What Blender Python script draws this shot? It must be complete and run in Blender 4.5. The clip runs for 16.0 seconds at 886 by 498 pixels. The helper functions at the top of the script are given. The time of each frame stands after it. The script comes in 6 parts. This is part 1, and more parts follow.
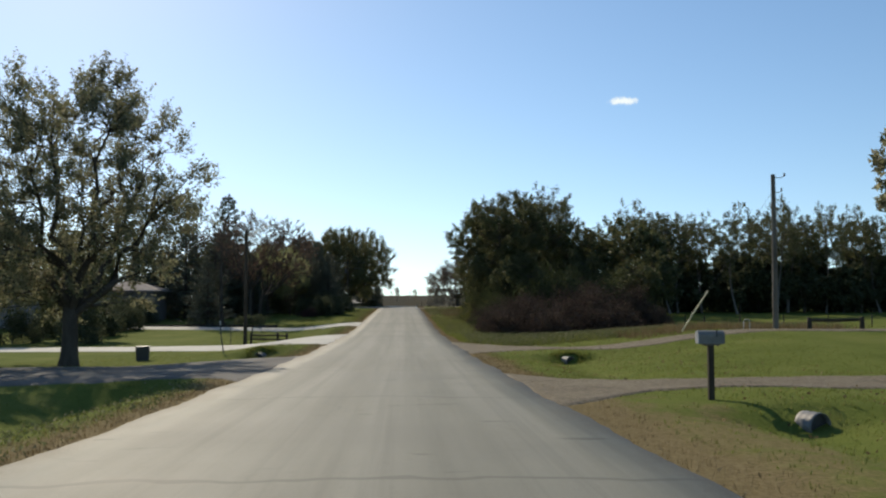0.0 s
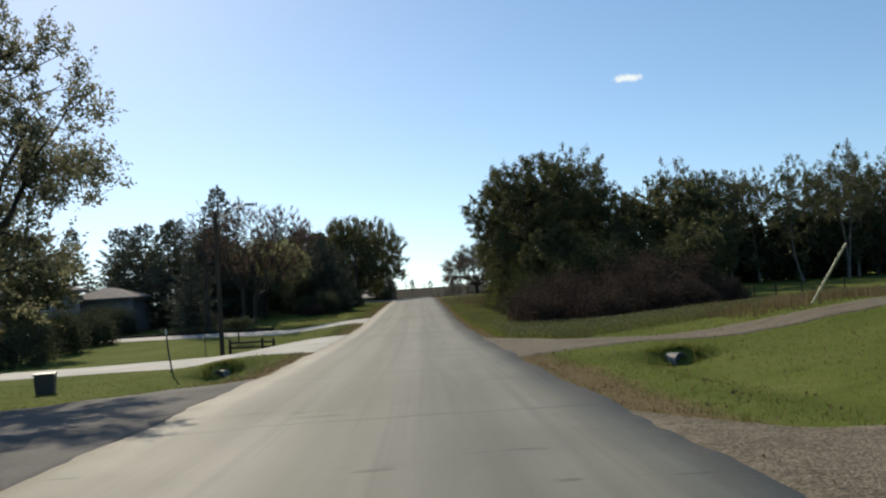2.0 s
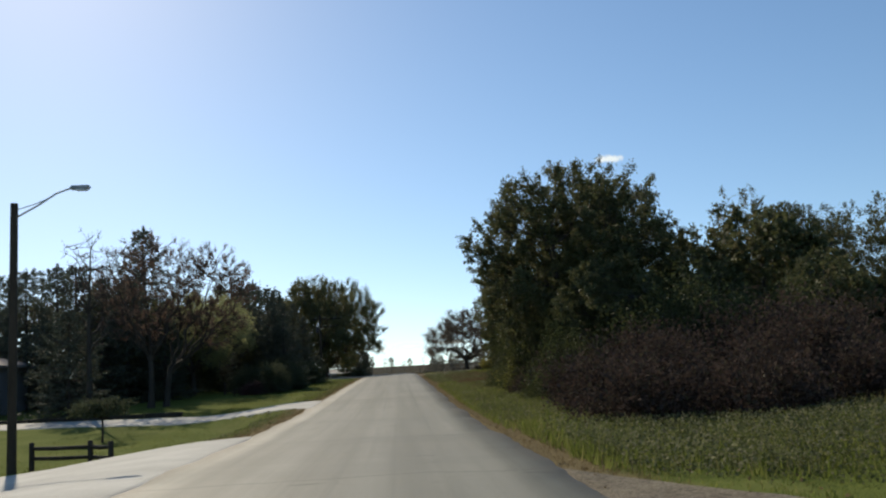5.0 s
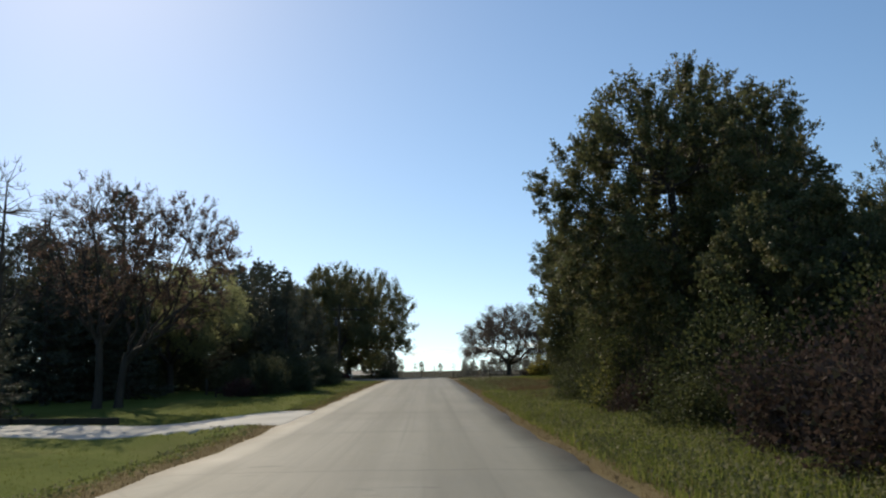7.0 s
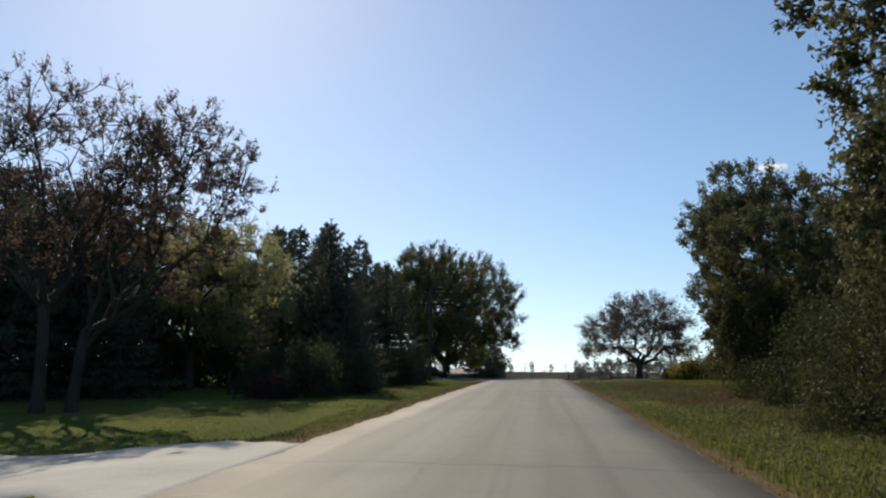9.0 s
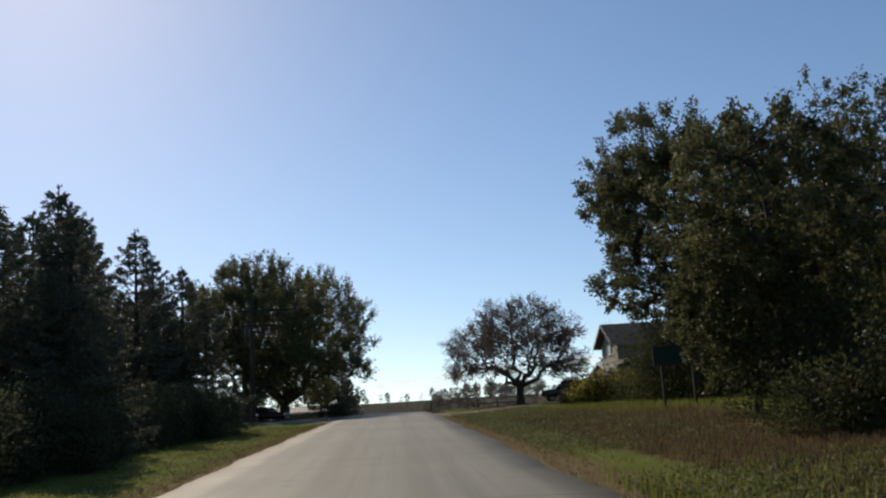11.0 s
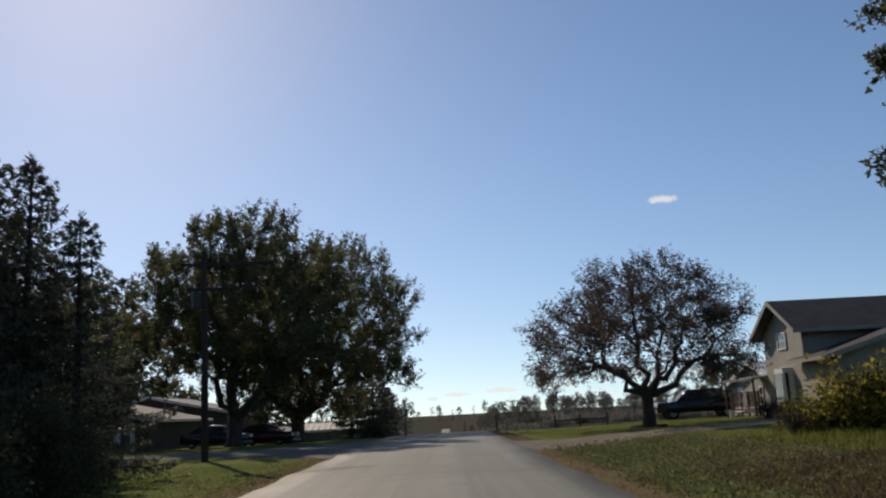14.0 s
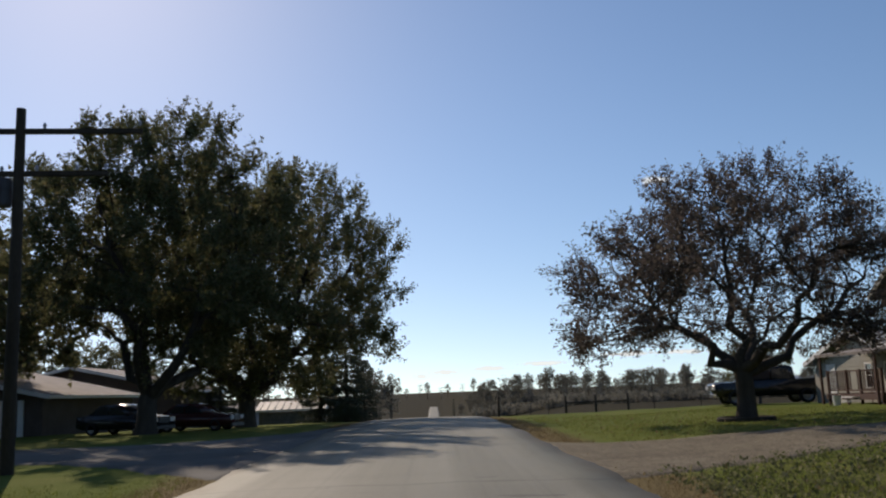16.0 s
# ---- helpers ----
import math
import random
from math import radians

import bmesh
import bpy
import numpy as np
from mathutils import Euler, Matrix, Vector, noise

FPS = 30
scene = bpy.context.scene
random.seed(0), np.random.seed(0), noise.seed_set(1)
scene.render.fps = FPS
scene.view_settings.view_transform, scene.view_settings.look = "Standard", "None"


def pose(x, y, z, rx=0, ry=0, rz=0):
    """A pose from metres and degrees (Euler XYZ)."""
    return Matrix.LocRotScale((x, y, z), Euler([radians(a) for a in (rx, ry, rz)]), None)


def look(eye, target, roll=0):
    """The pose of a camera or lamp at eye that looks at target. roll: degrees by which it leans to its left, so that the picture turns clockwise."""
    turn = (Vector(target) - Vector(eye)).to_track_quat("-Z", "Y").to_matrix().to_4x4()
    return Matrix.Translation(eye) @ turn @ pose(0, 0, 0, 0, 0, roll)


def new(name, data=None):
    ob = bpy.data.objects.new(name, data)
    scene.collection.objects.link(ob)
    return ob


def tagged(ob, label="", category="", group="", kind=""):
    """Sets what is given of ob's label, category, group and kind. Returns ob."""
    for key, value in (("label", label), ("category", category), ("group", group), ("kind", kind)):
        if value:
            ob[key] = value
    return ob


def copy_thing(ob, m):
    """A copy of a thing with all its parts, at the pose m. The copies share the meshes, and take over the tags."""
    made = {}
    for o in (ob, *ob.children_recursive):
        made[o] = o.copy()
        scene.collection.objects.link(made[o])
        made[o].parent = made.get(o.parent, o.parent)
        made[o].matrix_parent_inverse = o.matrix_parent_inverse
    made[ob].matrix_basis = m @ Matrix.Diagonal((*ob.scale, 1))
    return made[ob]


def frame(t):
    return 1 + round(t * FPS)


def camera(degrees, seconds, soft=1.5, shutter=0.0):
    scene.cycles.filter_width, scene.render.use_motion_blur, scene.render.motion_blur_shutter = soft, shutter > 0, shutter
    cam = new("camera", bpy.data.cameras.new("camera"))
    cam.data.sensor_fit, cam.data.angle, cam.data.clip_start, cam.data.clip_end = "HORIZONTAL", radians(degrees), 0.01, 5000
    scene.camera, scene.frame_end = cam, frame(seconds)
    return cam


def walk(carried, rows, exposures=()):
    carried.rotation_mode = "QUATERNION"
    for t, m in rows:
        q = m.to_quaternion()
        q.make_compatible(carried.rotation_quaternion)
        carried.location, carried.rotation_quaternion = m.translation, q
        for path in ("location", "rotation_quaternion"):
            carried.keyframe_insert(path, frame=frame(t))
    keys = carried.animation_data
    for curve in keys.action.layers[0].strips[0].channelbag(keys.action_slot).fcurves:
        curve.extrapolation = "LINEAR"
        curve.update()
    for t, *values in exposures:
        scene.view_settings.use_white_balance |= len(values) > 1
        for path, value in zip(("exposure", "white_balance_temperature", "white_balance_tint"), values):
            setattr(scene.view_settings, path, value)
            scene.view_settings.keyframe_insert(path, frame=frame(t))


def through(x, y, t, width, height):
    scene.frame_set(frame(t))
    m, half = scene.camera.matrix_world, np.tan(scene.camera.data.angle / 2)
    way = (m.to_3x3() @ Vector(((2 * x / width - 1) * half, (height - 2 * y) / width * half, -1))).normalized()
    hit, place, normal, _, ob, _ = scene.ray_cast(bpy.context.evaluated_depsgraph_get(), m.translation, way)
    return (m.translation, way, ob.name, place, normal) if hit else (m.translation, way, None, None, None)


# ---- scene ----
cam = camera(53.3, 16.0, soft=2.2)
METRES, EYE, TILT, LEAN, TURN = 130.0, 1.5, 3.0, 0.0, -2.6
ROWS = [
    (0.0, 0.0, 0.0, 0.0, 0.0, 0.0, -0.0),
    (0.5, -0.0011, 0.0235, -0.0021, -0.44, -0.09, 1.33),
    (1.0, -0.0019, 0.048, -0.0041, -0.59, -1.47, 2.44),
    (1.5, -0.0025, 0.0733, -0.0061, 0.11, -0.85, 3.52),
    (2.0, -0.0033, 0.0995, -0.0082, 0.81, -0.58, 3.71),
    (2.5, -0.0044, 0.1269, -0.0102, 0.13, 0.85, 3.88),
    (3.0, -0.0053, 0.1556, -0.0124, -0.22, 1.99, 3.77),
    (3.5, -0.0062, 0.1852, -0.0149, -0.33, 2.66, 3.72),
    (4.0, -0.0073, 0.2169, -0.0174, -0.43, 3.53, 3.65),
    (6.5, -0.0151, 0.378, -0.0289, 0.69, 4.7, 0.97),
    (7.0, -0.0168, 0.4114, -0.0312, 1.59, 4.86, 0.86),
    (7.5, -0.0185, 0.4457, -0.0333, 0.15, 5.98, 1.69),
    (8.0, -0.02, 0.4807, -0.0354, 0.09, 7.08, 3.46),
    (8.5, -0.022, 0.5149, -0.0376, 4.5, 7.68, 2.89),
    (9.0, -0.0237, 0.5501, -0.0393, 8.72, 4.88, -0.21),
    (9.5, -0.0255, 0.585, -0.0408, 3.9, 6.31, 1.55),
    (12.0, -0.0344, 0.7529, -0.0477, -1.01, 7.1, 3.54),
    (12.5, -0.0358, 0.786, -0.0491, 0.74, 7.72, 3.33),
    (13.0, -0.0372, 0.8179, -0.0506, 2.58, 7.4, 3.36),
    (13.5, -0.0387, 0.8499, -0.052, 3.4, 7.32, 3.09),
    (14.0, -0.04, 0.8814, -0.0533, 2.62, 7.66, 3.11),
    (14.5, -0.0413, 0.9121, -0.0547, 2.53, 7.35, 2.98),
    (15.0, -0.0431, 0.941, -0.0561, 3.38, 6.21, 2.64),
    (15.5, -0.0445, 0.9694, -0.0572, 3.05, 5.98, 2.37),
    (16.0, -0.0457, 0.9971, -0.0583, 1.91, 6.21, 2.23),
]
EXPOSURES = [(0.0, 0.24, 7750, 8), (3.5, 0.14, 7600, 8), (7.0, 0.14, 7750, 9), (12.0, -0.1, 7750, 14), (14.3, -0.18, 7700, 15), (16.0, -0.08, 7700, 16)]
walk(cam, [(t, pose(0, 0, EYE, TILT, LEAN, TURN) @ pose(METRES * x, METRES * y, METRES * z, 90 + pitch, roll, yaw)) for t, x, y, z, yaw, pitch, roll in ROWS], EXPOSURES)

# ---- light ----
SUN_AZ, SUN_EL = 22.7, 33.0  # degrees left of the road's line, and above the horizon
world = bpy.data.worlds.new("sky")
scene.world = world
world.use_nodes = True
wn = world.node_tree.nodes
sky = wn.new("ShaderNodeTexSky")
sky.sky_type = "NISHITA"
sky.sun_disc = False
sky.sun_elevation, sky.sun_rotation = radians(SUN_EL), radians(-SUN_AZ)
sky.altitude, sky.air_density, sky.dust_density, sky.ozone_density = 2200, 1.1, 1.2, 2.6
wn["Background"].inputs["Strength"].default_value = 0.132
# the air is clear down to the horizon: the thickest haze stays below the land
coords, clear_air = wn.new("ShaderNodeTexCoord"), wn.new("ShaderNodeMapping")
clear_air.inputs["Location"].default_value, clear_air.inputs["Scale"].default_value = (0, 0, 0.06), (1, 1, 0.9)
world.node_tree.links.new(coords.outputs["Generated"], clear_air.inputs["Vector"])
world.node_tree.links.new(clear_air.outputs["Vector"], sky.inputs["Vector"])
# a clean, dry autumn blue
blue = wn.new("ShaderNodeHueSaturation")
blue.inputs["Saturation"].default_value = 1.14
world.node_tree.links.new(sky.outputs["Color"], blue.inputs["Color"])
world.node_tree.links.new(blue.outputs["Color"], wn["Background"].inputs["Color"])
sun = new("sun", bpy.data.lights.new("sun", "SUN"))
sun.data.energy, sun.data.angle, sun.data.color = 3.7, radians(0.6), (1.0, 0.94, 0.865)
sun_way = Vector((-math.sin(radians(SUN_AZ)) * math.cos(radians(SUN_EL)), math.cos(radians(SUN_AZ)) * math.cos(radians(SUN_EL)), math.sin(radians(SUN_EL))))
sun.matrix_world = look(sun_way * 80, (0, 0, 0))


# ---- materials ----
def nodes_of(name, rough=0.9, spec=0.3):
    m = bpy.data.materials.new(name)
    m.use_nodes = True
    nt = m.node_tree
    b = nt.nodes["Principled BSDF"]
    b.inputs["Roughness"].default_value = rough
    b.inputs["Specular IOR Level"].default_value = spec
    return m, nt, b


def noise_of(nt, scale, detail=4.0, rough=0.6, coord=None, stretch=None):
    n = nt.nodes.new("ShaderNodeTexNoise")
    n.inputs["Scale"].default_value, n.inputs["Detail"].default_value, n.inputs["Roughness"].default_value = scale, detail, rough
    if coord is None:
        coord = nt.nodes.new("ShaderNodeNewGeometry").outputs["Position"]
    if stretch:
        mp = nt.nodes.new("ShaderNodeMapping")
        mp.inputs["Scale"].default_value = stretch
        nt.links.new(coord, mp.inputs["Vector"])
        coord = mp.outputs["Vector"]
    nt.links.new(coord, n.inputs["Vector"])
    return n.outputs["Fac"]


def ramp_of(nt, fac, stops):
    r = nt.nodes.new("ShaderNodeValToRGB")
    els = r.color_ramp.elements
    while len(els) < len(stops):
        els.new(0.5)
    for e, (p, c) in zip(els, stops):
        e.position, e.color = p, (*c, 1) if len(c) == 3 else c
    nt.links.new(fac, r.inputs["Fac"])
    return r.outputs["Color"]


def mix_of(nt, fac, a, b, mode="MIX"):
    n = nt.nodes.new("ShaderNodeMix")
    n.data_type, n.blend_type = "RGBA", mode
    for sock, v in ((n.inputs[0], fac), (n.inputs[6], a), (n.inputs[7], b)):
        if isinstance(v, (int, float)):
            sock.default_value = v
        elif isinstance(v, tuple):
            sock.default_value = (*v, 1)
        else:
            nt.links.new(v, sock)
    return n.outputs[2]


def math_of(nt, op, a, b=0.0, c=0.0):
    n = nt.nodes.new("ShaderNodeMath")
    n.operation = op
    for sock, v in zip(n.inputs, (a, b, c)):
        if isinstance(v, (int, float)):
            sock.default_value = v
        else:
            nt.links.new(v, sock)
    return n.outputs[0]


def step_of(nt, v, lo, hi):
    n = nt.nodes.new("ShaderNodeMapRange")
    n.interpolation_type = "SMOOTHSTEP"
    n.inputs["From Min"].default_value, n.inputs["From Max"].default_value = lo, hi
    nt.links.new(v, n.inputs["Value"])
    return n.outputs["Result"]


def bump_of(nt, b, height, strength=0.3, distance=0.02):
    n = nt.nodes.new("ShaderNodeBump")
    n.inputs["Strength"].default_value, n.inputs["Distance"].default_value = strength, distance
    nt.links.new(height, n.inputs["Height"])
    nt.links.new(n.outputs["Normal"], b.inputs["Normal"])


def plain(name, dark, light, scale=3.0, rough=0.8, spec=0.3, bump=0.2, metal=0.0, stretch=None, fine=40.0):
    """Two close colours mixed by a broad and a fine noise, with a fine relief."""
    m, nt, b = nodes_of(name, rough, spec)
    b.inputs["Metallic"].default_value = metal
    co = nt.nodes.new("ShaderNodeTexCoord").outputs["Object"]
    broad = noise_of(nt, scale, 5, 0.6, co, stretch)
    grain = noise_of(nt, scale * fine / 3.0, 3, 0.6, co, stretch)
    fac = math_of(nt, "ADD", math_of(nt, "MULTIPLY", broad, 0.65), math_of(nt, "MULTIPLY", grain, 0.35))
    nt.links.new(ramp_of(nt, fac, [(0.3, dark), (0.7, light)]), b.inputs["Base Color"])
    if bump:
        bump_of(nt, b, grain, bump, 0.01)
    return m


def leafy(name, colours, through=0.3, rough=0.5, spec=0.45):
    """Leaves: one colour a leaf out of a few, some light passing through."""
    m, nt, b = nodes_of(name, rough, spec)
    geo = nt.nodes.new("ShaderNodeNewGeometry")
    n = len(colours)
    col = ramp_of(nt, geo.outputs["Random Per Island"], [(i / max(1, n - 1), c) for i, c in enumerate(colours)])
    patch = noise_of(nt, 0.6, 3, 0.5)
    col = mix_of(nt, math_of(nt, "MULTIPLY", step_of(nt, patch, 0.35, 0.7), 0.4), col, tuple(0.75 * c for c in colours[0]))
    nt.links.new(col, b.inputs["Base Color"])
    tr = nt.nodes.new("ShaderNodeBsdfTranslucent")
    nt.links.new(col, tr.inputs["Color"])
    mix = nt.nodes.new("ShaderNodeMixShader")
    mix.inputs[0].default_value = through
    nt.links.new(b.outputs[0], mix.inputs[1])
    nt.links.new(tr.outputs[0], mix.inputs[2])
    nt.links.new(mix.outputs[0], nt.nodes["Material Output"].inputs["Surface"])
    return m


def ground_material():
    m, nt, b = nodes_of("grass_ground", 0.95, 0.02)
    pos = nt.nodes.new("ShaderNodeNewGeometry").outputs["Position"]
    sep = nt.nodes.new("ShaderNodeSeparateXYZ")
    nt.links.new(pos, sep.inputs[0])
    x, y = sep.outputs["X"], sep.outputs["Y"]
    wob = noise_of(nt, 0.35, 4, 0.6, pos)
    fine = noise_of(nt, 14.0, 4, 0.7, pos)
    lawn = ramp_of(nt, math_of(nt, "ADD", math_of(nt, "MULTIPLY", wob, 0.6), math_of(nt, "MULTIPLY", fine, 0.4)),
                   [(0.3, (0.074, 0.096, 0.021)), (0.5, (0.115, 0.142, 0.034)), (0.7, (0.165, 0.168, 0.056))])
    dry = ramp_of(nt, fine, [(0.3, (0.10, 0.075, 0.035)), (0.7, (0.24, 0.19, 0.10))])
    red = ramp_of(nt, fine, [(0.3, (0.075, 0.055, 0.03)), (0.7, (0.16, 0.11, 0.065))])
    soil = ramp_of(nt, fine, [(0.3, (0.024, 0.022, 0.013)), (0.7, (0.048, 0.042, 0.026))])
    off = math_of(nt, "ABSOLUTE", math_of(nt, "ADD", x, 0.6))
    edge = math_of(nt, "ADD", off, math_of(nt, "MULTIPLY", wob, -1.6))
    col = mix_of(nt, step_of(nt, edge, 3.2, 4.1), dry, lawn)
    # bare trodden patches where cars turn in at the first drive
    dxx, dyy = math_of(nt, "DIVIDE", math_of(nt, "SUBTRACT", x, 3.9), 2.0), math_of(nt, "DIVIDE", math_of(nt, "SUBTRACT", y, 12.0), 5.5)
    worn = math_of(nt, "SUBTRACT", 1.5, math_of(nt, "ADD", math_of(nt, "MULTIPLY", dxx, dxx), math_of(nt, "MULTIPLY", dyy, dyy)))
    worn = step_of(nt, math_of(nt, "ADD", worn, math_of(nt, "MULTIPLY", math_of(nt, "SUBTRACT", noise_of(nt, 1.1, 4, 0.7, pos), 0.5), 4.0)), 0.2, 1.4)
    col = mix_of(nt, math_of(nt, "MULTIPLY", worn, 0.8), col, dry)
    # the unmown, reddish verge along the woods
    verge = math_of(nt, "MULTIPLY", math_of(nt, "MULTIPLY", step_of(nt, y, 92, 104), math_of(nt, "SUBTRACT", 1.0, step_of(nt, y, 132, 146))),
                    math_of(nt, "MULTIPLY", step_of(nt, math_of(nt, "ADD", x, wob), 4.8, 6.0), math_of(nt, "SUBTRACT", 1.0, step_of(nt, x, 10.5, 12.5))))
    col = mix_of(nt, math_of(nt, "MULTIPLY", verge, 0.85), col, red)
    # harvested fields beyond the last gardens
    far = step_of(nt, math_of(nt, "ADD", y, math_of(nt, "MULTIPLY", wob, 3.0)), 205, 209)
    col = mix_of(nt, far, col, soil)
    nt.links.new(col, b.inputs["Base Color"])
    bump_of(nt, b, fine, 0.8, 0.05)
    return m


def road_material():
    m, nt, b = nodes_of("worn_asphalt", 0.7, 0.17)
    pos = nt.nodes.new("ShaderNodeNewGeometry").outputs["Position"]
    sep = nt.nodes.new("ShaderNodeSeparateXYZ")
    nt.links.new(pos, sep.inputs[0])
    streak = noise_of(nt, 1.0, 5, 0.6, pos, (1.6, 0.05, 1.0))
    patch = noise_of(nt, 0.25, 5, 0.65, pos)
    grit = noise_of(nt, 60.0, 2, 0.7, pos)
    fac = math_of(nt, "ADD", math_of(nt, "ADD", math_of(nt, "MULTIPLY", streak, 0.45), math_of(nt, "MULTIPLY", patch, 0.3)), math_of(nt, "MULTIPLY", grit, 0.25))
    col = ramp_of(nt, fac, [(0.32, (0.116, 0.117, 0.09)), (0.5, (0.165, 0.165, 0.13)), (0.68, (0.226, 0.225, 0.182))])
    # pale polished wheel tracks, oil-darkened lane middles between them, and long drawn streaks
    wave = math_of(nt, "SINE", math_of(nt, "MULTIPLY", math_of(nt, "ADD", sep.outputs["X"], math_of(nt, "ADD", math_of(nt, "MULTIPLY", patch, 0.25), 0.48)), 3.75))
    col = mix_of(nt, math_of(nt, "MULTIPLY", step_of(nt, wave, -0.5, 1.0), 0.3), col, (0.25, 0.248, 0.204))
    long = noise_of(nt, 1.0, 4, 0.65, pos, (3.4, 0.02, 1.0))
    col = mix_of(nt, math_of(nt, "MULTIPLY", step_of(nt, long, 0.5, 0.7), 0.35), col, (0.105, 0.103, 0.083))
    seal = noise_of(nt, 1.0, 3, 0.6, pos, (0.12, 0.16, 1.0))
    col = mix_of(nt, math_of(nt, "MULTIPLY", step_of(nt, seal, 0.5, 0.62), 0.22), col, (0.11, 0.108, 0.088))
    crack = nt.nodes.new("ShaderNodeTexVoronoi")
    crack.feature = "DISTANCE_TO_EDGE"
    crack.inputs["Scale"].default_value = 0.22
    wobv = nt.nodes.new("ShaderNodeVectorMath")
    wobv.operation = "MULTIPLY_ADD"
    nz = nt.nodes.new("ShaderNodeTexNoise")
    nz.inputs["Scale"].default_value = 1.2
    nt.links.new(pos, nz.inputs["Vector"])
    nt.links.new(nz.outputs["Color"], wobv.inputs[0])
    wobv.inputs[1].default_value = (1.5, 1.5, 0)
    nt.links.new(pos, wobv.inputs[2])
    nt.links.new(wobv.outputs[0], crack.inputs["Vector"])
    line = math_of(nt, "SUBTRACT", 1.0, step_of(nt, crack.outputs["Distance"], 0.002, 0.012))
    col = mix_of(nt, math_of(nt, "MULTIPLY", math_of(nt, "MULTIPLY", line, step_of(nt, patch, 0.45, 0.65)), 0.22), col, (0.05, 0.048, 0.045))
    # seams across the road, sealed long ago
    seam_y = math_of(nt, "ADD", math_of(nt, "MULTIPLY", sep.outputs["Y"], 0.118), math_of(nt, "MULTIPLY", noise_of(nt, 0.5, 3, 0.6, pos), 0.12))
    seam = math_of(nt, "LESS_THAN", math_of(nt, "FRACT", seam_y), 0.013)
    col = mix_of(nt, math_of(nt, "MULTIPLY", seam, 0.5), col, (0.07, 0.066, 0.056))
    band = math_of(nt, "LESS_THAN", math_of(nt, "FRACT", math_of(nt, "ADD", math_of(nt, "MULTIPLY", sep.outputs["Y"], 0.037), math_of(nt, "MULTIPLY", patch, 0.05))), 0.2)
    col = mix_of(nt, math_of(nt, "MULTIPLY", band, 0.12), col, (0.10, 0.095, 0.078))
    scar = noise_of(nt, 1.0, 3, 0.55, pos, (0.7, 2.6, 1.0))
    col = mix_of(nt, math_of(nt, "MULTIPLY", step_of(nt, scar, 0.66, 0.72), 0.55), col, (0.05, 0.048, 0.04))
    # grit and dust washed to the edges
    side = math_of(nt, "ABSOLUTE", math_of(nt, "ADD", sep.outputs["X"], 0.6))
    drift = math_of(nt, "ADD", side, math_of(nt, "MULTIPLY", math_of(nt, "SUBTRACT", noise_of(nt, 0.9, 5, 0.7, pos, (1.0, 0.35, 1.0)), 0.5), 1.3))
    dust = ramp_of(nt, noise_of(nt, 30.0, 3, 0.75, pos), [(0.3, (0.09, 0.08, 0.056)), (0.7, (0.19, 0.17, 0.125))])
    col = mix_of(nt, math_of(nt, "MULTIPLY", step_of(nt, drift, 2.85, 3.35), 0.85), col, dust)
    speck = noise_of(nt, 9.0, 4, 0.8, pos)
    col = mix_of(nt, math_of(nt, "MULTIPLY", step_of(nt, speck, 0.56, 0.72), 0.3), col, (0.085, 0.08, 0.068))
    nt.links.new(col, b.inputs["Base Color"])
    nt.links.new(math_of(nt, "ADD", math_of(nt, "MULTIPLY", patch, 0.25), 0.58), b.inputs["Roughness"])
    bump_of(nt, b, grit, 0.35, 0.008)
    return m


def gravel_material():
    m, nt, b = nodes_of("gravel", 0.95, 0.15)
    pos = nt.nodes.new("ShaderNodeNewGeometry").outputs["Position"]
    stone = nt.nodes.new("ShaderNodeTexVoronoi")
    stone.inputs["Scale"].default_value = 34.0
    nt.links.new(pos, stone.inputs["Vector"])
    tone = nt.nodes.new("ShaderNodeSeparateColor")
    nt.links.new(stone.outputs["Color"], tone.inputs[0])
    broad, mid = noise_of(nt, 0.5, 5, 0.65, pos), noise_of(nt, 4.0, 4, 0.7, pos)
    fac = math_of(nt, "ADD", math_of(nt, "ADD", math_of(nt, "MULTIPLY", tone.outputs[0], 0.34), math_of(nt, "MULTIPLY", broad, 0.4)), math_of(nt, "MULTIPLY", mid, 0.3))
    col = ramp_of(nt, fac, [(0.3, (0.07, 0.056, 0.036)), (0.5, (0.138, 0.115, 0.079)), (0.75, (0.25, 0.216, 0.158))])
    nt.links.new(col, b.inputs["Base Color"])
    bump_of(nt, b, math_of(nt, "ADD", math_of(nt, "MULTIPLY", stone.outputs["Distance"], -1.0), mid), 0.8, 0.02)
    return m


GROUND, ROAD = ground_material(), road_material()
GRAVEL = gravel_material()
PALE_DRIVE = plain("pale_concrete", (0.3, 0.295, 0.26), (0.49, 0.485, 0.43), 0.5, 0.85, 0.25, 0.35, fine=90)
DARK_DRIVE = plain("dark_asphalt", (0.07, 0.068, 0.063), (0.155, 0.15, 0.135), 0.5, 0.9, 0.12, 0.5, fine=90)
BARK = plain("bark", (0.04, 0.033, 0.027), (0.10, 0.085, 0.07), 4.0, 0.95, 0.1, 0.8, stretch=(1, 1, 0.25))
GREY_BARK = plain("grey_bark", (0.10, 0.09, 0.08), (0.22, 0.20, 0.175), 4.0, 0.95, 0.1, 0.8, stretch=(1, 1, 0.25))
TWIG = plain("twig", (0.045, 0.034, 0.027), (0.1, 0.078, 0.06), 5.0, 0.9, 0.1, 0.3)
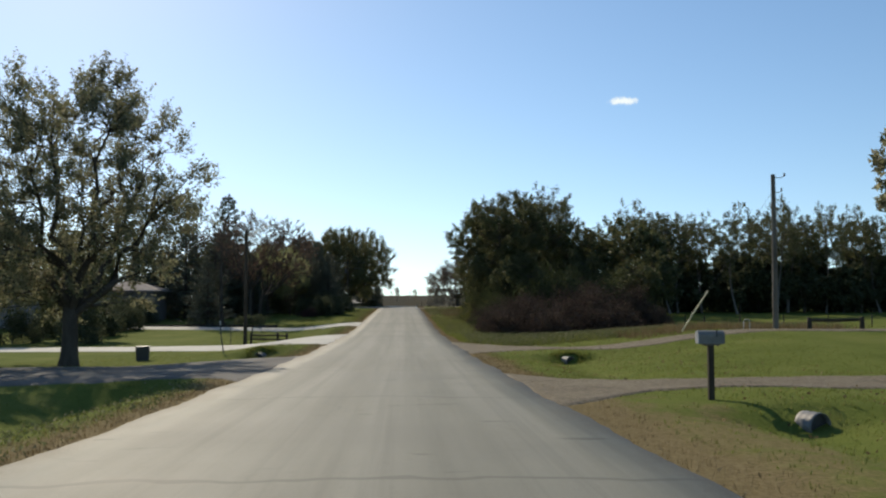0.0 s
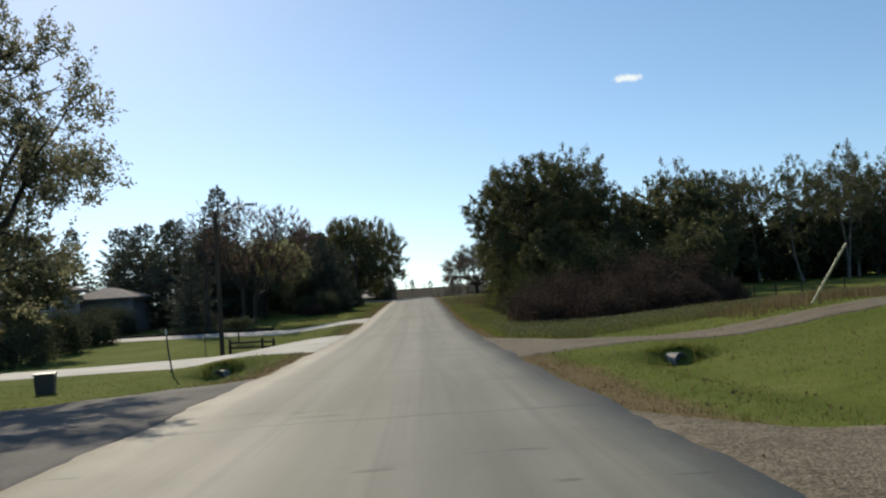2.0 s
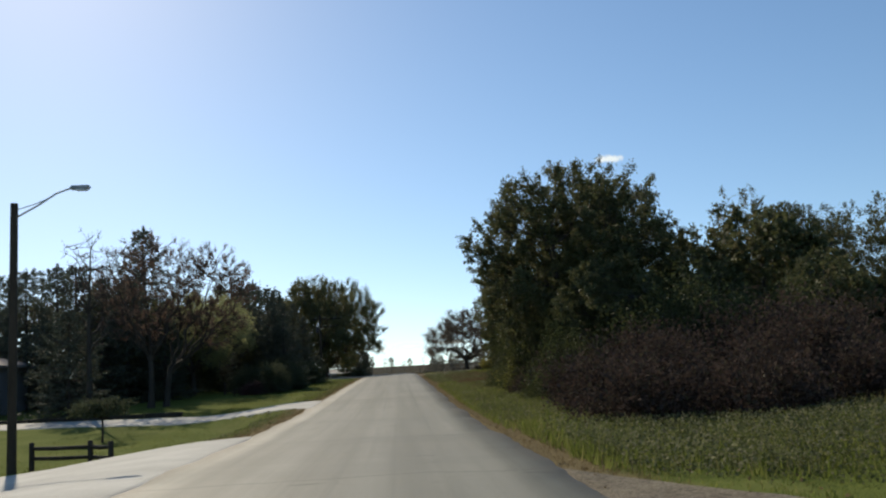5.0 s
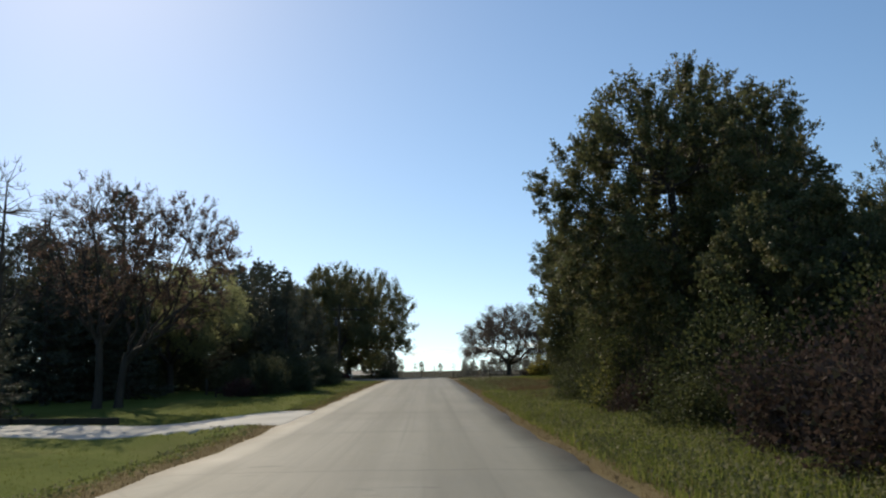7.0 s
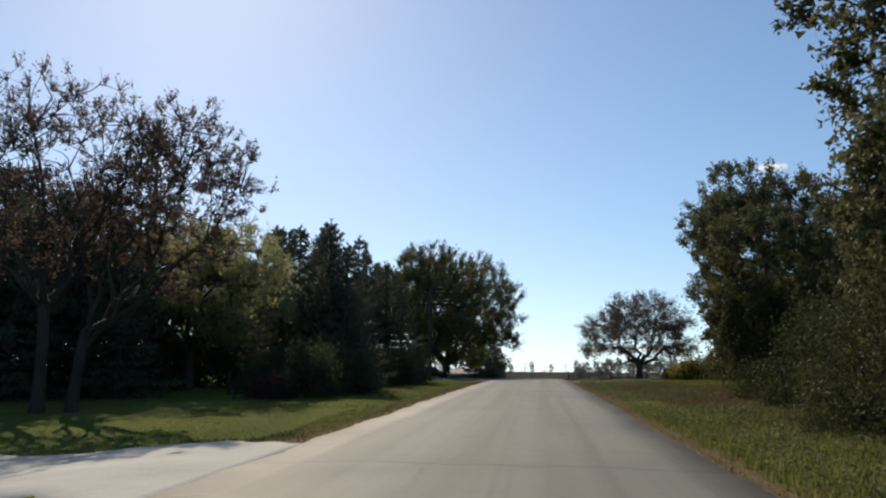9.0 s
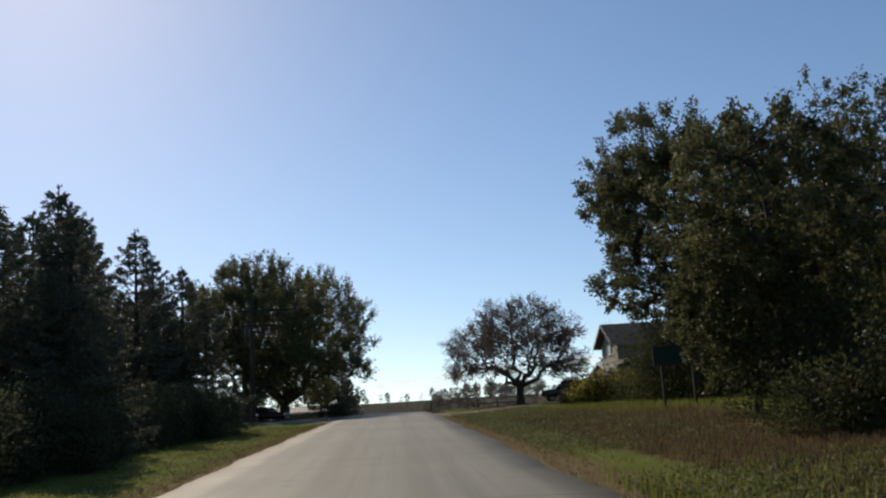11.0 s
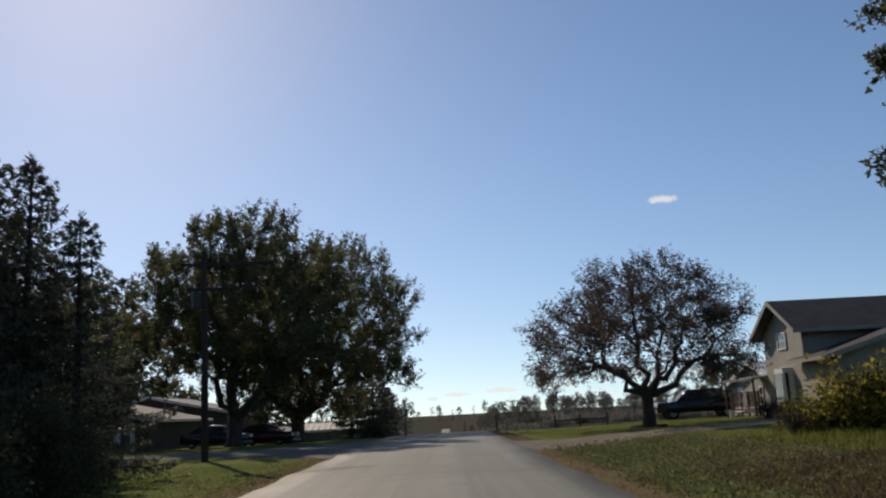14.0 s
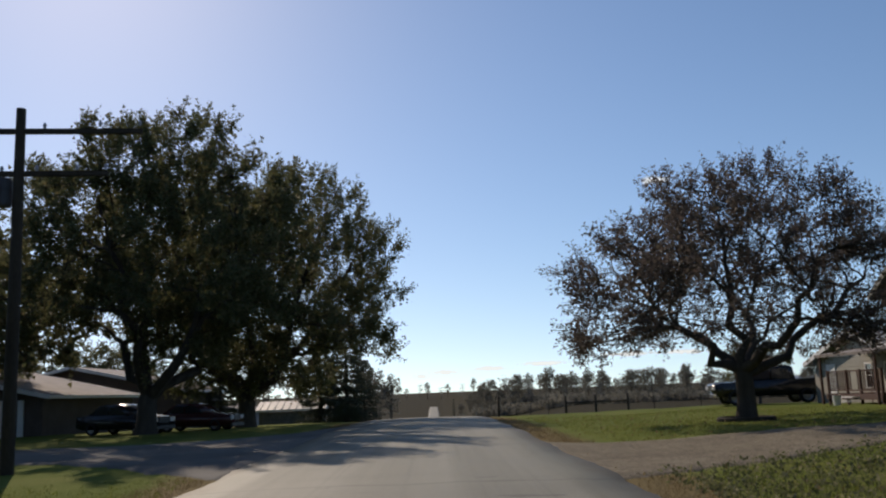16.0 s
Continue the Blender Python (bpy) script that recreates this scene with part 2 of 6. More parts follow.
WEATHERED = plain("weathered_wood", (0.10, 0.085, 0.07), (0.22, 0.19, 0.16), 2.5, 0.9, 0.15, 0.6, stretch=(1, 1, 0.15))
DARK_WOOD = plain("dark_wood", (0.03, 0.024, 0.018), (0.075, 0.06, 0.045), 2.5, 0.85, 0.2, 0.6, stretch=(1, 1, 0.2))
GALVANISED = plain("galvanised_steel", (0.28, 0.285, 0.29), (0.48, 0.485, 0.49), 3.0, 0.48, 0.5, 0.2, metal=0.8)
OLD_STEEL = plain("aged_culvert_steel", (0.11, 0.107, 0.1), (0.26, 0.255, 0.245), 4.0, 0.6, 0.35, 0.3, metal=0.3)
DARK_METAL = plain("dark_metal", (0.02, 0.02, 0.022), (0.05, 0.05, 0.055), 3.0, 0.5, 0.5, 0.1)
RUBBER = plain("tyre_rubber", (0.012, 0.012, 0.012), (0.03, 0.03, 0.03), 6.0, 0.85, 0.2, 0.3)
DARK_GREEN = plain("dark_green_sheet", (0.012, 0.03, 0.02), (0.025, 0.055, 0.036), 2.0, 0.5, 0.3, 0.1)
WHITE_PAINT = plain("white_paint", (0.62, 0.62, 0.6), (0.8, 0.8, 0.78), 1.5, 0.6, 0.3, 0.1)
LEAF_MAPLE = leafy("maple_leaves", [(0.081, 0.091, 0.042), (0.114, 0.125, 0.056), (0.150, 0.150, 0.072), (0.182, 0.146, 0.075)], 0.45, 0.6, 0.18)
LEAF_OAK = leafy("woodland_leaves", [(0.065, 0.078, 0.034), (0.099, 0.112, 0.047), (0.133, 0.138, 0.060), (0.156, 0.130, 0.065)], 0.42, 0.6, 0.2)
LEAF_PALE = leafy("pale_leaves", [(0.13, 0.14, 0.075), (0.19, 0.198, 0.115), (0.25, 0.238, 0.15), (0.28, 0.245, 0.15)], 0.66, 0.6, 0.15)
LEAF_CRAB = leafy("russet_leaves", [(0.069, 0.054, 0.048), (0.115, 0.090, 0.078), (0.161, 0.129, 0.110), (0.115, 0.103, 0.069)], 0.4, 0.6, 0.2)
LEAF_RED = leafy("sparse_brown_leaves", [(0.121, 0.075, 0.061), (0.182, 0.116, 0.088), (0.231, 0.160, 0.110)], 0.5, 0.6, 0.15)
LEAF_BRAMBLE = leafy("bramble_leaves", [(0.046, 0.034, 0.028), (0.076, 0.053, 0.043), (0.115, 0.078, 0.063), (0.062, 0.062, 0.035)], 0.25, 0.85, 0.04)
LEAF_BARBERRY = leafy("barberry_leaves", [(0.06, 0.035, 0.036), (0.095, 0.055, 0.054), (0.13, 0.08, 0.075)], 0.35, 0.8, 0.06)
LEAF_BUSH = leafy("bush_leaves", [(0.047, 0.057, 0.023), (0.067, 0.079, 0.03), (0.096, 0.104, 0.042)], 0.35, 0.65, 0.1)
LEAF_YELLOW = leafy("yellow_leaves", [(0.055, 0.052, 0.022), (0.085, 0.085, 0.026), (0.14, 0.135, 0.035), (0.36, 0.31, 0.05), (0.52, 0.44, 0.06)], 0.5, 0.6, 0.15)
LEAF_WILLOW = leafy("willow_leaves", [(0.25, 0.27, 0.125), (0.32, 0.335, 0.16), (0.38, 0.38, 0.19)], 0.68, 0.6, 0.15)
# distance haze is put into these leaf colours: paler and greyer
LEAF_FAR_HAZED = leafy("hazed_far_leaves", [(0.12, 0.118, 0.095), (0.17, 0.165, 0.135), (0.22, 0.208, 0.175)], 0.5, 0.7, 0.1)
LEAF_VINE = leafy("vine_leaves", [(0.08, 0.09, 0.026), (0.14, 0.148, 0.04), (0.24, 0.225, 0.065)], 0.5, 0.6, 0.15)
LEAF_HEDGE = leafy("dark_hedge_leaves", [(0.054, 0.065, 0.039), (0.083, 0.096, 0.054), (0.117, 0.128, 0.071)], 0.35, 0.75, 0.06)
NEEDLE = leafy("spruce_needles", [(0.064, 0.077, 0.058), (0.096, 0.110, 0.077), (0.131, 0.144, 0.102)], 0.25, 0.6, 0.12)
GRASS = leafy("grass_blades", [(0.086, 0.115, 0.023), (0.134, 0.166, 0.037), (0.178, 0.198, 0.055), (0.222, 0.204, 0.085)], 0.58, 0.8, 0.06)
DRY_GRASS = leafy("dry_grass_blades", [(0.12, 0.085, 0.04), (0.2, 0.15, 0.08), (0.26, 0.2, 0.11)], 0.35, 0.8, 0.1)
RED_GRASS = leafy("russet_grass_blades", [(0.09, 0.06, 0.036), (0.14, 0.09, 0.055), (0.2, 0.145, 0.09), (0.09, 0.1, 0.04)], 0.4, 0.9, 0.05)
WEED = leafy("weed_leaves", [(0.07, 0.085, 0.032), (0.105, 0.12, 0.05), (0.16, 0.165, 0.085), (0.25, 0.235, 0.15)], 0.45, 0.8, 0.1)
SHINGLE = plain("dark_shingles", (0.035, 0.033, 0.034), (0.085, 0.08, 0.078), 1.2, 0.9, 0.2, 0.5, fine=60)
GREY_SHINGLE = plain("grey_shingles", (0.16, 0.14, 0.13), (0.28, 0.25, 0.23), 1.2, 0.9, 0.2, 0.5, fine=60)
SIDING = plain("cream_siding", (0.25, 0.238, 0.2), (0.36, 0.343, 0.29), 0.8, 0.7, 0.3, 0.15)
GREY_SIDING = plain("grey_siding", (0.15, 0.153, 0.158), (0.23, 0.233, 0.238), 0.8, 0.7, 0.3, 0.15)
BRICK_WALL = plain("brown_house_wall", (0.075, 0.06, 0.053), (0.13, 0.105, 0.09), 1.0, 0.85, 0.2, 0.3)
RED_WOOD = plain("red_stained_wood", (0.06, 0.03, 0.022), (0.11, 0.055, 0.04), 2.0, 0.7, 0.3, 0.3)
TRUCK_PAINT = plain("dark_car_paint", (0.012, 0.012, 0.014), (0.022, 0.02, 0.022), 2.0, 0.25, 0.6, 0.0)
MAROON_PAINT = plain("maroon_car_paint", (0.05, 0.012, 0.012), (0.08, 0.02, 0.018), 2.0, 0.25, 0.6, 0.0)
CHROME = plain("chrome", (0.7, 0.7, 0.72), (0.85, 0.85, 0.86), 4.0, 0.12, 0.5, 0.0, metal=1.0)
LENS_WHITE = plain("clear_lamp_lens", (0.6, 0.6, 0.6), (0.8, 0.8, 0.8), 4.0, 0.1, 0.8, 0.0)
YELLOW_PLASTIC = plain("yellow_plastic", (0.45, 0.4, 0.22), (0.62, 0.56, 0.34), 3.0, 0.5, 0.4, 0.1)


def glass_material():
    m, nt, b = nodes_of("window_glass", 0.05, 0.5)
    b.inputs["Base Color"].default_value = (0.03, 0.035, 0.04, 1)
    b.inputs["Roughness"].default_value = 0.04
    return m


WINDOW_GLASS = glass_material()


# ---- meshes ----
def mesh_from(name, verts, faces_flat, sides):
    """A mesh from numpy arrays: vertices, and faces that all have the same number of sides."""
    me = bpy.data.meshes.new(name)
    nf = len(faces_flat) // sides
    me.vertices.add(len(verts))
    me.vertices.foreach_set("co", np.asarray(verts, dtype=np.float32).ravel())
    me.loops.add(nf * sides)
    me.loops.foreach_set("vertex_index", np.asarray(faces_flat, dtype=np.int32))
    me.polygons.add(nf)
    me.polygons.foreach_set("loop_start", np.arange(0, nf * sides, sides, dtype=np.int32))
    me.polygons.foreach_set("loop_total", np.full(nf, sides, dtype=np.int32))
    me.update(calc_edges=True)
    return me


def holder(name, m=None, label="", category="", group="", kind=""):
    ob = new(name)
    ob.empty_display_size = 0.2
    if m is not None:
        ob.matrix_basis = m
    return tagged(ob, label, category, group, kind)


def put(name, me, material, parent=None, label="", smooth=False):
    me.materials.clear()
    me.materials.append(material)
    ob = new(name, me)
    if parent is not None:
        ob.parent = parent
    if smooth:
        me.polygons.foreach_set("use_smooth", np.ones(len(me.polygons), dtype=bool))
    return tagged(ob, label)


def part(name, bm, material, parent=None, label="", smooth=False):
    me = bpy.data.meshes.new(name)
    bmesh.ops.recalc_face_normals(bm, faces=bm.faces)
    bm.to_mesh(me)
    bm.free()
    return put(name, me, material, parent, label, smooth)


def box(sx, sy, sz, at=(0, 0, 0), bevel=0.0, bm=None):
    """A box with its base centre at the given place; the edges may be rounded."""
    bm2 = bmesh.new()
    bmesh.ops.create_cube(bm2, size=1)
    bmesh.ops.scale(bm2, vec=(sx, sy, sz), verts=bm2.verts)
    bmesh.ops.translate(bm2, vec=(at[0], at[1], at[2] + sz / 2), verts=bm2.verts)
    if bevel:
        bmesh.ops.bevel(bm2, geom=bm2.edges[:], offset=bevel, segments=2, affect="EDGES")
    if bm is None:
        return bm2
    tmp = bpy.data.meshes.new("tmp")
    bm2.to_mesh(tmp)
    bm2.free()
    bm.from_mesh(tmp)
    bpy.data.meshes.remove(tmp)
    return bm


def tube_arrays(paths, sides=6):
    """Tapered tubes along paths of (points, radii), as one vertex array and one quad list."""
    vs, fs, base = [], [], 0
    ang = np.linspace(0, 2 * np.pi, sides, endpoint=False)
    for pts, rad in paths:
        pts, rad = np.asarray(pts, float), np.asarray(rad, float)
        tan = np.gradient(pts, axis=0)
        tan /= np.linalg.norm(tan, axis=1)[:, None] + 1e-9
        ref = np.where(np.abs(tan[:, 2:3]) > 0.9, np.array([[1.0, 0, 0]]), np.array([[0, 0, 1.0]]))
        u = np.cross(tan, ref)
        u /= np.linalg.norm(u, axis=1)[:, None] + 1e-9
        v = np.cross(tan, u)
        ring = pts[:, None, :] + rad[:, None, None] * (np.cos(ang)[None, :, None] * u[:, None, :] + np.sin(ang)[None, :, None] * v[:, None, :])
        n = len(pts)
        vs.append(ring.reshape(-1, 3))
        i = np.arange(n - 1)[:, None] * sides
        j = np.arange(sides)[None, :]
        k = (j + 1) % sides
        q = np.stack([i + j, i + k, i + sides + k, i + sides + j], axis=-1).reshape(-1, 4) + base
        fs.append(q)
        base += n * sides
    return np.concatenate(vs), np.concatenate(fs).ravel()


def leaf_arrays(rng, centres, size, slim=0.55, droop=0.0, outward=None, sides=4):
    """A leaf at each centre, a lozenge or a wedge, turned at random, hanging by droop."""
    n = len(centres)
    d = rng.normal(size=(n, 3))
    d[:, 2] -= droop * 2.0
    if outward is not None:
        d += outward * 1.2
    d /= np.linalg.norm(d, axis=1)[:, None]
    s = rng.normal(size=(n, 3))
    s = np.cross(d, s)
    s /= np.linalg.norm(s, axis=1)[:, None] + 1e-9
    ln = size * rng.uniform(0.6, 1.35, (n, 1))
    tip, side, mid = d * ln, s * ln * slim * 0.5, d * ln * 0.45
    if sides == 3:
        v = np.stack([centres + side, centres + tip * 0.95 + side * 0.25, centres - side * 0.9 + mid * 0.3], axis=1).reshape(-1, 3)
    else:
        v = np.stack([centres, centres + mid + side, centres + tip, centres + mid - side], axis=1).reshape(-1, 3)
    return v, np.arange(sides * n)


def scatter(rng, n):
    """Points about the origin, none very far out."""
    return np.clip(rng.normal(size=(n, 3)), -1.7, 1.7)


def curve_pts(a, b, bend, n=6):
    a, b, bend = (np.asarray(q, float) for q in (a, b, bend))
    s = np.linspace(0, 1, n)[:, None]
    return a * (1 - s) ** 2 + 2 * bend * s * (1 - s) + b * s ** 2


def broadleaf(name, seed, height, crown, trunk_r, leaves, leaf, material, bark, label, category="tree", group="",
              clumps=60, limbs=9, bare=0.25, forks=1, spread=0.9, ragged=0.25, droop=0.1, lean=(0, 0), twigs=3, clump_r=0.16, slim=0.6, limb_parts=False, core=0.25, core_leaf=1.9,
              boughs=0, dome=1.0, sprays=4, shoot=0.45, sides=3, flat=0.0, tight=0.17, airy=0.0):
    """A broad-leaved tree that stands at the origin. crown: radii across and half height, and the height of its centre;
    bare: the height of the first limbs as a share of the whole; boughs: strong limbs into which a short trunk divides;
    dome: how far the crown's lower half hangs; shoot: how far the sprays of leaves point up;
    tight: how far leaves stand off their sprays; airy: how much the crown thins towards its top."""
    rng = np.random.default_rng(seed)
    rx, rz, cz = crown
    tree = holder(name, None, label, category, group)
    lo = bare * height
    heart = np.array([lean[0], lean[1], cz])
    # clumps of twigs fill an uneven ellipsoid, most of them near its outside
    cl = rng.normal(size=(clumps * 4, 3))
    cl /= np.linalg.norm(cl, axis=1)[:, None]
    bulge = 1 + ragged * (np.sin(cl[:, 0] * 5.1 + seed) * np.cos(cl[:, 1] * 4.3 + 2 * seed) + 0.6 * np.sin(cl[:, 2] * 6.3 + cl[:, 0] * 7.7 + seed))
    cl *= (rng.uniform(0.12, 1.0, (len(cl), 1)) ** 0.42) * np.clip(bulge, 0.6, 1.08)[:, None]
    if dome < 1:
        cl = cl[(cl[:, 2] > 0.12) | ((np.hypot(cl[:, 0], cl[:, 1]) > 0.62) & (rng.random(len(cl)) < 0.45))]
        cl[:, 2] = np.where(cl[:, 2] < 0, cl[:, 2] * dome, cl[:, 2])
    cl *= np.array([rx, rx, rz]) * 0.92
    cl += heart
    cl = cl[cl[:, 2] > max(lo * 0.75, cz - rz)][:clumps]
    # none stands off by itself
    far = np.sort(np.linalg.norm(cl[:, None] - cl[None], axis=2), axis=1)[:, min(4, len(cl) - 1)]
    cl = cl[far <= np.quantile(far, 0.93)]
    # trunk and limbs
    stems, trunks = [], []
    if boughs:
        top = np.array([lean[0] * 0.1, lean[1] * 0.1, lo])
        pts = curve_pts((0, 0, -0.2), top, (0.05 * lo, -0.03 * lo, lo * 0.5), 6)
        rad = trunk_r * np.array([1.55, 1.15, 1.0, 0.96, 0.95, 0.8])
        trunks.append((pts, rad))
        for k in range(boughs):
            a = 2 * np.pi * (k + rng.uniform(-0.2, 0.2)) / boughs + seed
            q = 0.12 if k == boughs - 1 else rng.uniform(0.5, 0.72)
            tip = heart + np.array([np.cos(a) * rx * q, np.sin(a) * rx * q, rz * (0.6 if q < 0.2 else rng.uniform(0.05, 0.42))])
            start = top * np.array([1, 1, rng.uniform(0.78, 0.99)])
            out = tip - start
            p = curve_pts(start, tip, start + out * np.array([0.62, 0.62, 0.3]), 9)
            p[2:-1] += rng.normal(size=(6, 3)) * 0.018 * height
            stems.append((p, trunk_r * np.linspace(0.62, 0.12, 9)))
    else:
        for f in range(forks):
            a = 2 * np.pi * f / max(1, forks) + seed
            top = np.array([lean[0] * 0.6 + (0.45 * rx * np.cos(a) if forks > 1 else 0), lean[1] * 0.6 + (0.45 * rx * np.sin(a) if forks > 1 else 0), cz + rz * 0.55])
            root = np.array([0.25 * trunk_r * np.cos(a), 0.25 * trunk_r * np.sin(a), -0.15]) if forks > 1 else np.array([0, 0, -0.15])
            pts = curve_pts(root, top, (root + top) / 2 * (np.array([0.75, 0.75, 0.8]) if forks > 1 else np.array([0.35, 0.35, 1])) + rng.normal(size=3) * 0.05 * height * np.array([1, 1, 0]), 9)
            r = trunk_r * (0.75 if forks > 1 else 1.0)
            rad = r * np.linspace(1, 0.16, 9)
            rad[0] *= 1.5
            stems.append((pts, rad))
    limb_paths = list(stems) if boughs else []
    joints = np.concatenate([p[(1 if boughs else 2):8] for p, _ in stems])
    girth = np.concatenate([r[(1 if boughs else 2):8] for _, r in stems])
    order = np.argsort(rng.random(len(cl)))[:limbs * max(1, len(stems) if not boughs else boughs)]
    for i in order:
        target = cl[i] * np.array([spread, spread, 1])
        d = np.linalg.norm(joints - target, axis=1) + 1.2 * np.maximum(0, joints[:, 2] - target[2] + 0.6) + rng.uniform(0, 0.25 * rx, len(joints))
        j = int(np.argmin(d))
        start = joints[j]
        mid = (start + target) / 2 + np.array([0, 0, 0.12 * np.linalg.norm(target - start)])
        p = curve_pts(start, target, mid, 7)
        p[1:-1] += rng.normal(size=(5, 3)) * min(0.01 * height, 0.03 * np.linalg.norm(target - start))
        limb_paths.append((p, np.linspace(girth[j] * 0.6, 0.016, 7)))
    nodes = np.concatenate([p[2:] for p, _ in limb_paths] + [p[4:] for p, _ in stems])
    twig_paths = []
    for c in cl:
        d = np.linalg.norm(nodes - c, axis=1) + np.maximum(0, nodes[:, 2] - c[2]) * 0.6
        a = nodes[np.argmin(d)]
        p = curve_pts(a, c, (a + c) / 2 + rng.normal(size=3) * 0.15 + np.array([0, 0, 0.1]), 4)
        twig_paths.append((p, np.linspace(0.035, 0.01, 4) * (0.6 + trunk_r)))
    # sprays of twigs spring from each clump, outwards and up
    k = len(cl)
    away = (cl - heart) / np.array([rx, rx, rz])
    way = np.repeat(away, sprays, axis=0) * 0.9 + np.array([0, 0, shoot]) + rng.normal(size=(k * sprays, 3)) * 0.55
    way[:, 2] -= flat * np.repeat(np.linalg.norm(away[:, :2], axis=1), sprays)
    way /= np.linalg.norm(way, axis=1)[:, None]
    reach = clump_r * rx * rng.uniform(0.7, 1.7, (k * sprays, 1))
    foot = np.repeat(cl, sprays, axis=0)
    for i in range(k):
        for j in range(min(twigs, sprays)):
            s = i * sprays + j
            e = foot[s] + way[s] * reach[s]
            twig_paths.append((curve_pts(foot[s], e, (foot[s] + e) / 2 + rng.normal(size=3) * 0.06, 3), np.linspace(0.014, 0.005, 3)))
    v, f = tube_arrays(trunks or stems, 8)
    put("trunk", mesh_from("trunk", v, f, 4), bark, tree, "", True)
    if limb_parts:
        for lp in limb_paths:
            v, f = tube_arrays([lp], 7)
            put("limb", mesh_from("limb", v, f, 4), bark, tree, "", True)
        v, f = tube_arrays(twig_paths, 3)
    else:
        v, f = tube_arrays(limb_paths, 5)
        v2, f2 = tube_arrays(twig_paths, 3)
        v, f = np.concatenate([v, v2]), np.concatenate([f, f2 + len(v)])
    tagged(put("branchwork", mesh_from("branchwork", v, f, 4), bark, tree, "", True), kind="stuff")
    # leaves along the sprays
    if leaves:
        full = rng.uniform(0.4, 1.0, k * sprays) * (1 - airy * np.clip((foot[:, 2] - heart[2]) / rz, 0, 1))
        i = rng.choice(k * sprays, leaves, p=full / full.sum())
        u = rng.uniform(0.0, 1.05, (leaves, 1))
        c = foot[i] + way[i] * reach[i] * u + scatter(rng, leaves) * (reach[i] * tight * (1.25 - u) + leaf * 0.25)
        v, f = leaf_arrays(rng, c, leaf * (1.15 if sides == 3 else 1.0), slim * (1.3 if sides == 3 else 1.0), droop, way[i] * 0.6, sides)
        # denser sprays in the heart of each clump
        n = int(leaves * core)
        if n:
            per = rng.choice(k, n)
            c2 = cl[per] + scatter(rng, n) * np.array([rx, rx, rz * 0.9]) * clump_r * 0.5
            v2, f2 = leaf_arrays(rng, c2, leaf * core_leaf, 0.9, droop, None, sides)
            v, f = np.concatenate([v, v2]), np.arange(len(v) + len(v2))
        put("crown", mesh_from("crown", v, f, sides), material, tree)
    return tree


def spruce(name, seed, height, radius, label, group="", material=None, whorls=20, bare=0.05, taper=0.95, dense=1.0, needle=0.2):
    """A tiered conifer: a straight trunk, whorls of sagging branches with upturned tips, and needled branchlets in flat sprays."""
    rng = np.random.default_rng(seed)
    tree = holder(name, None, label, "tree", group)
    v, f = tube_arrays([(np.array([[0, 0, -0.15], [0.03, 0, height * 0.5], [0, 0, height]]), np.array([0.02, 0.012, 0.002]) * height)], 8)
    put("trunk", mesh_from("trunk", v, f, 4), BARK, tree, "", True)
    paths, cs, outs = [], [], []
    for w in range(whorls):
        s = 1 - (1 - (w + rng.uniform(0, 0.45)) / whorls) ** 1.15
        z = height * (bare + (0.985 - bare) * s)
        r = radius * (1 - s) ** taper * rng.uniform(0.78, 1.1) + 0.18
        n = 7 if s < 0.6 else 5
        for k in range(n):
            a = 2 * np.pi * (k + rng.uniform(-0.3, 0.3)) / n + w * 1.3
            rr = r * rng.uniform(0.62, 1.16)
            d = np.array([np.cos(a), np.sin(a), 0])
            side = np.array([-d[1], d[0], 0])
            lift = rr * (-0.3 * (1 - s) + 0.75 * s ** 2)
            tip = d * rr + np.array([0, 0, z + lift + 0.14 * rr])
            p = curve_pts((0, 0, z), tip, d * rr * 0.6 + np.array([0, 0, z + lift * 0.6 - 0.12 * rr]), 5)
            paths.append((p, np.linspace(0.035, 0.006, 5) * (0.4 + rr / 3)))
            m = max(4, int(dense * (3 + 5.5 * rr)))
            q = rng.uniform(0.12, 1.0, m) ** 0.8
            root = np.stack([np.interp(q, np.linspace(0, 1, 5), p[:, i]) for i in range(3)], axis=1)
            hand = np.where(np.arange(m) % 2, 1.0, -1.0)[:, None]
            way = d * rng.uniform(0.5, 1.0, (m, 1)) + side * hand * rng.uniform(0.5, 1.0, (m, 1)) + np.array([0, 0, 1.0]) * rng.normal(-0.22, 0.14, (m, 1))
            way /= np.linalg.norm(way, axis=1)[:, None]
            ln = (0.1 + 0.36 * rr * (1.12 - q))[:, None] * rng.uniform(0.7, 1.2, (m, 1))
            per = 7
            u = np.tile(np.linspace(0.05, 1.0, per), m)[:, None]
            c = np.repeat(root, per, axis=0) + np.repeat(way * ln, per, axis=0) * u + rng.normal(size=(m * per, 3)) * 0.025
            c[:, 2] -= np.abs(rng.normal(size=m * per)) * 0.05
            cs.append(c)
            outs.append(np.repeat(way, per, axis=0) * 1.3)
    crest = np.stack([rng.normal(size=40) * 0.05, rng.normal(size=40) * 0.05, height * rng.uniform(0.93, 1.01, 40)], -1)
    cs.append(crest)
    outs.append(np.repeat(np.array([[0, 0, 1.5]]), 40, axis=0))
    v, f = tube_arrays(paths, 3)
    tagged(put("branchwork", mesh_from("branchwork", v, f, 4), TWIG, tree), kind="stuff")
    c, o = np.concatenate(cs), np.concatenate(outs)
    v, f = leaf_arrays(rng, c, needle, 0.42, 0.12, o, 3)
    put("crown", mesh_from("crown", v, f, 3), material or NEEDLE, tree)
    return tree


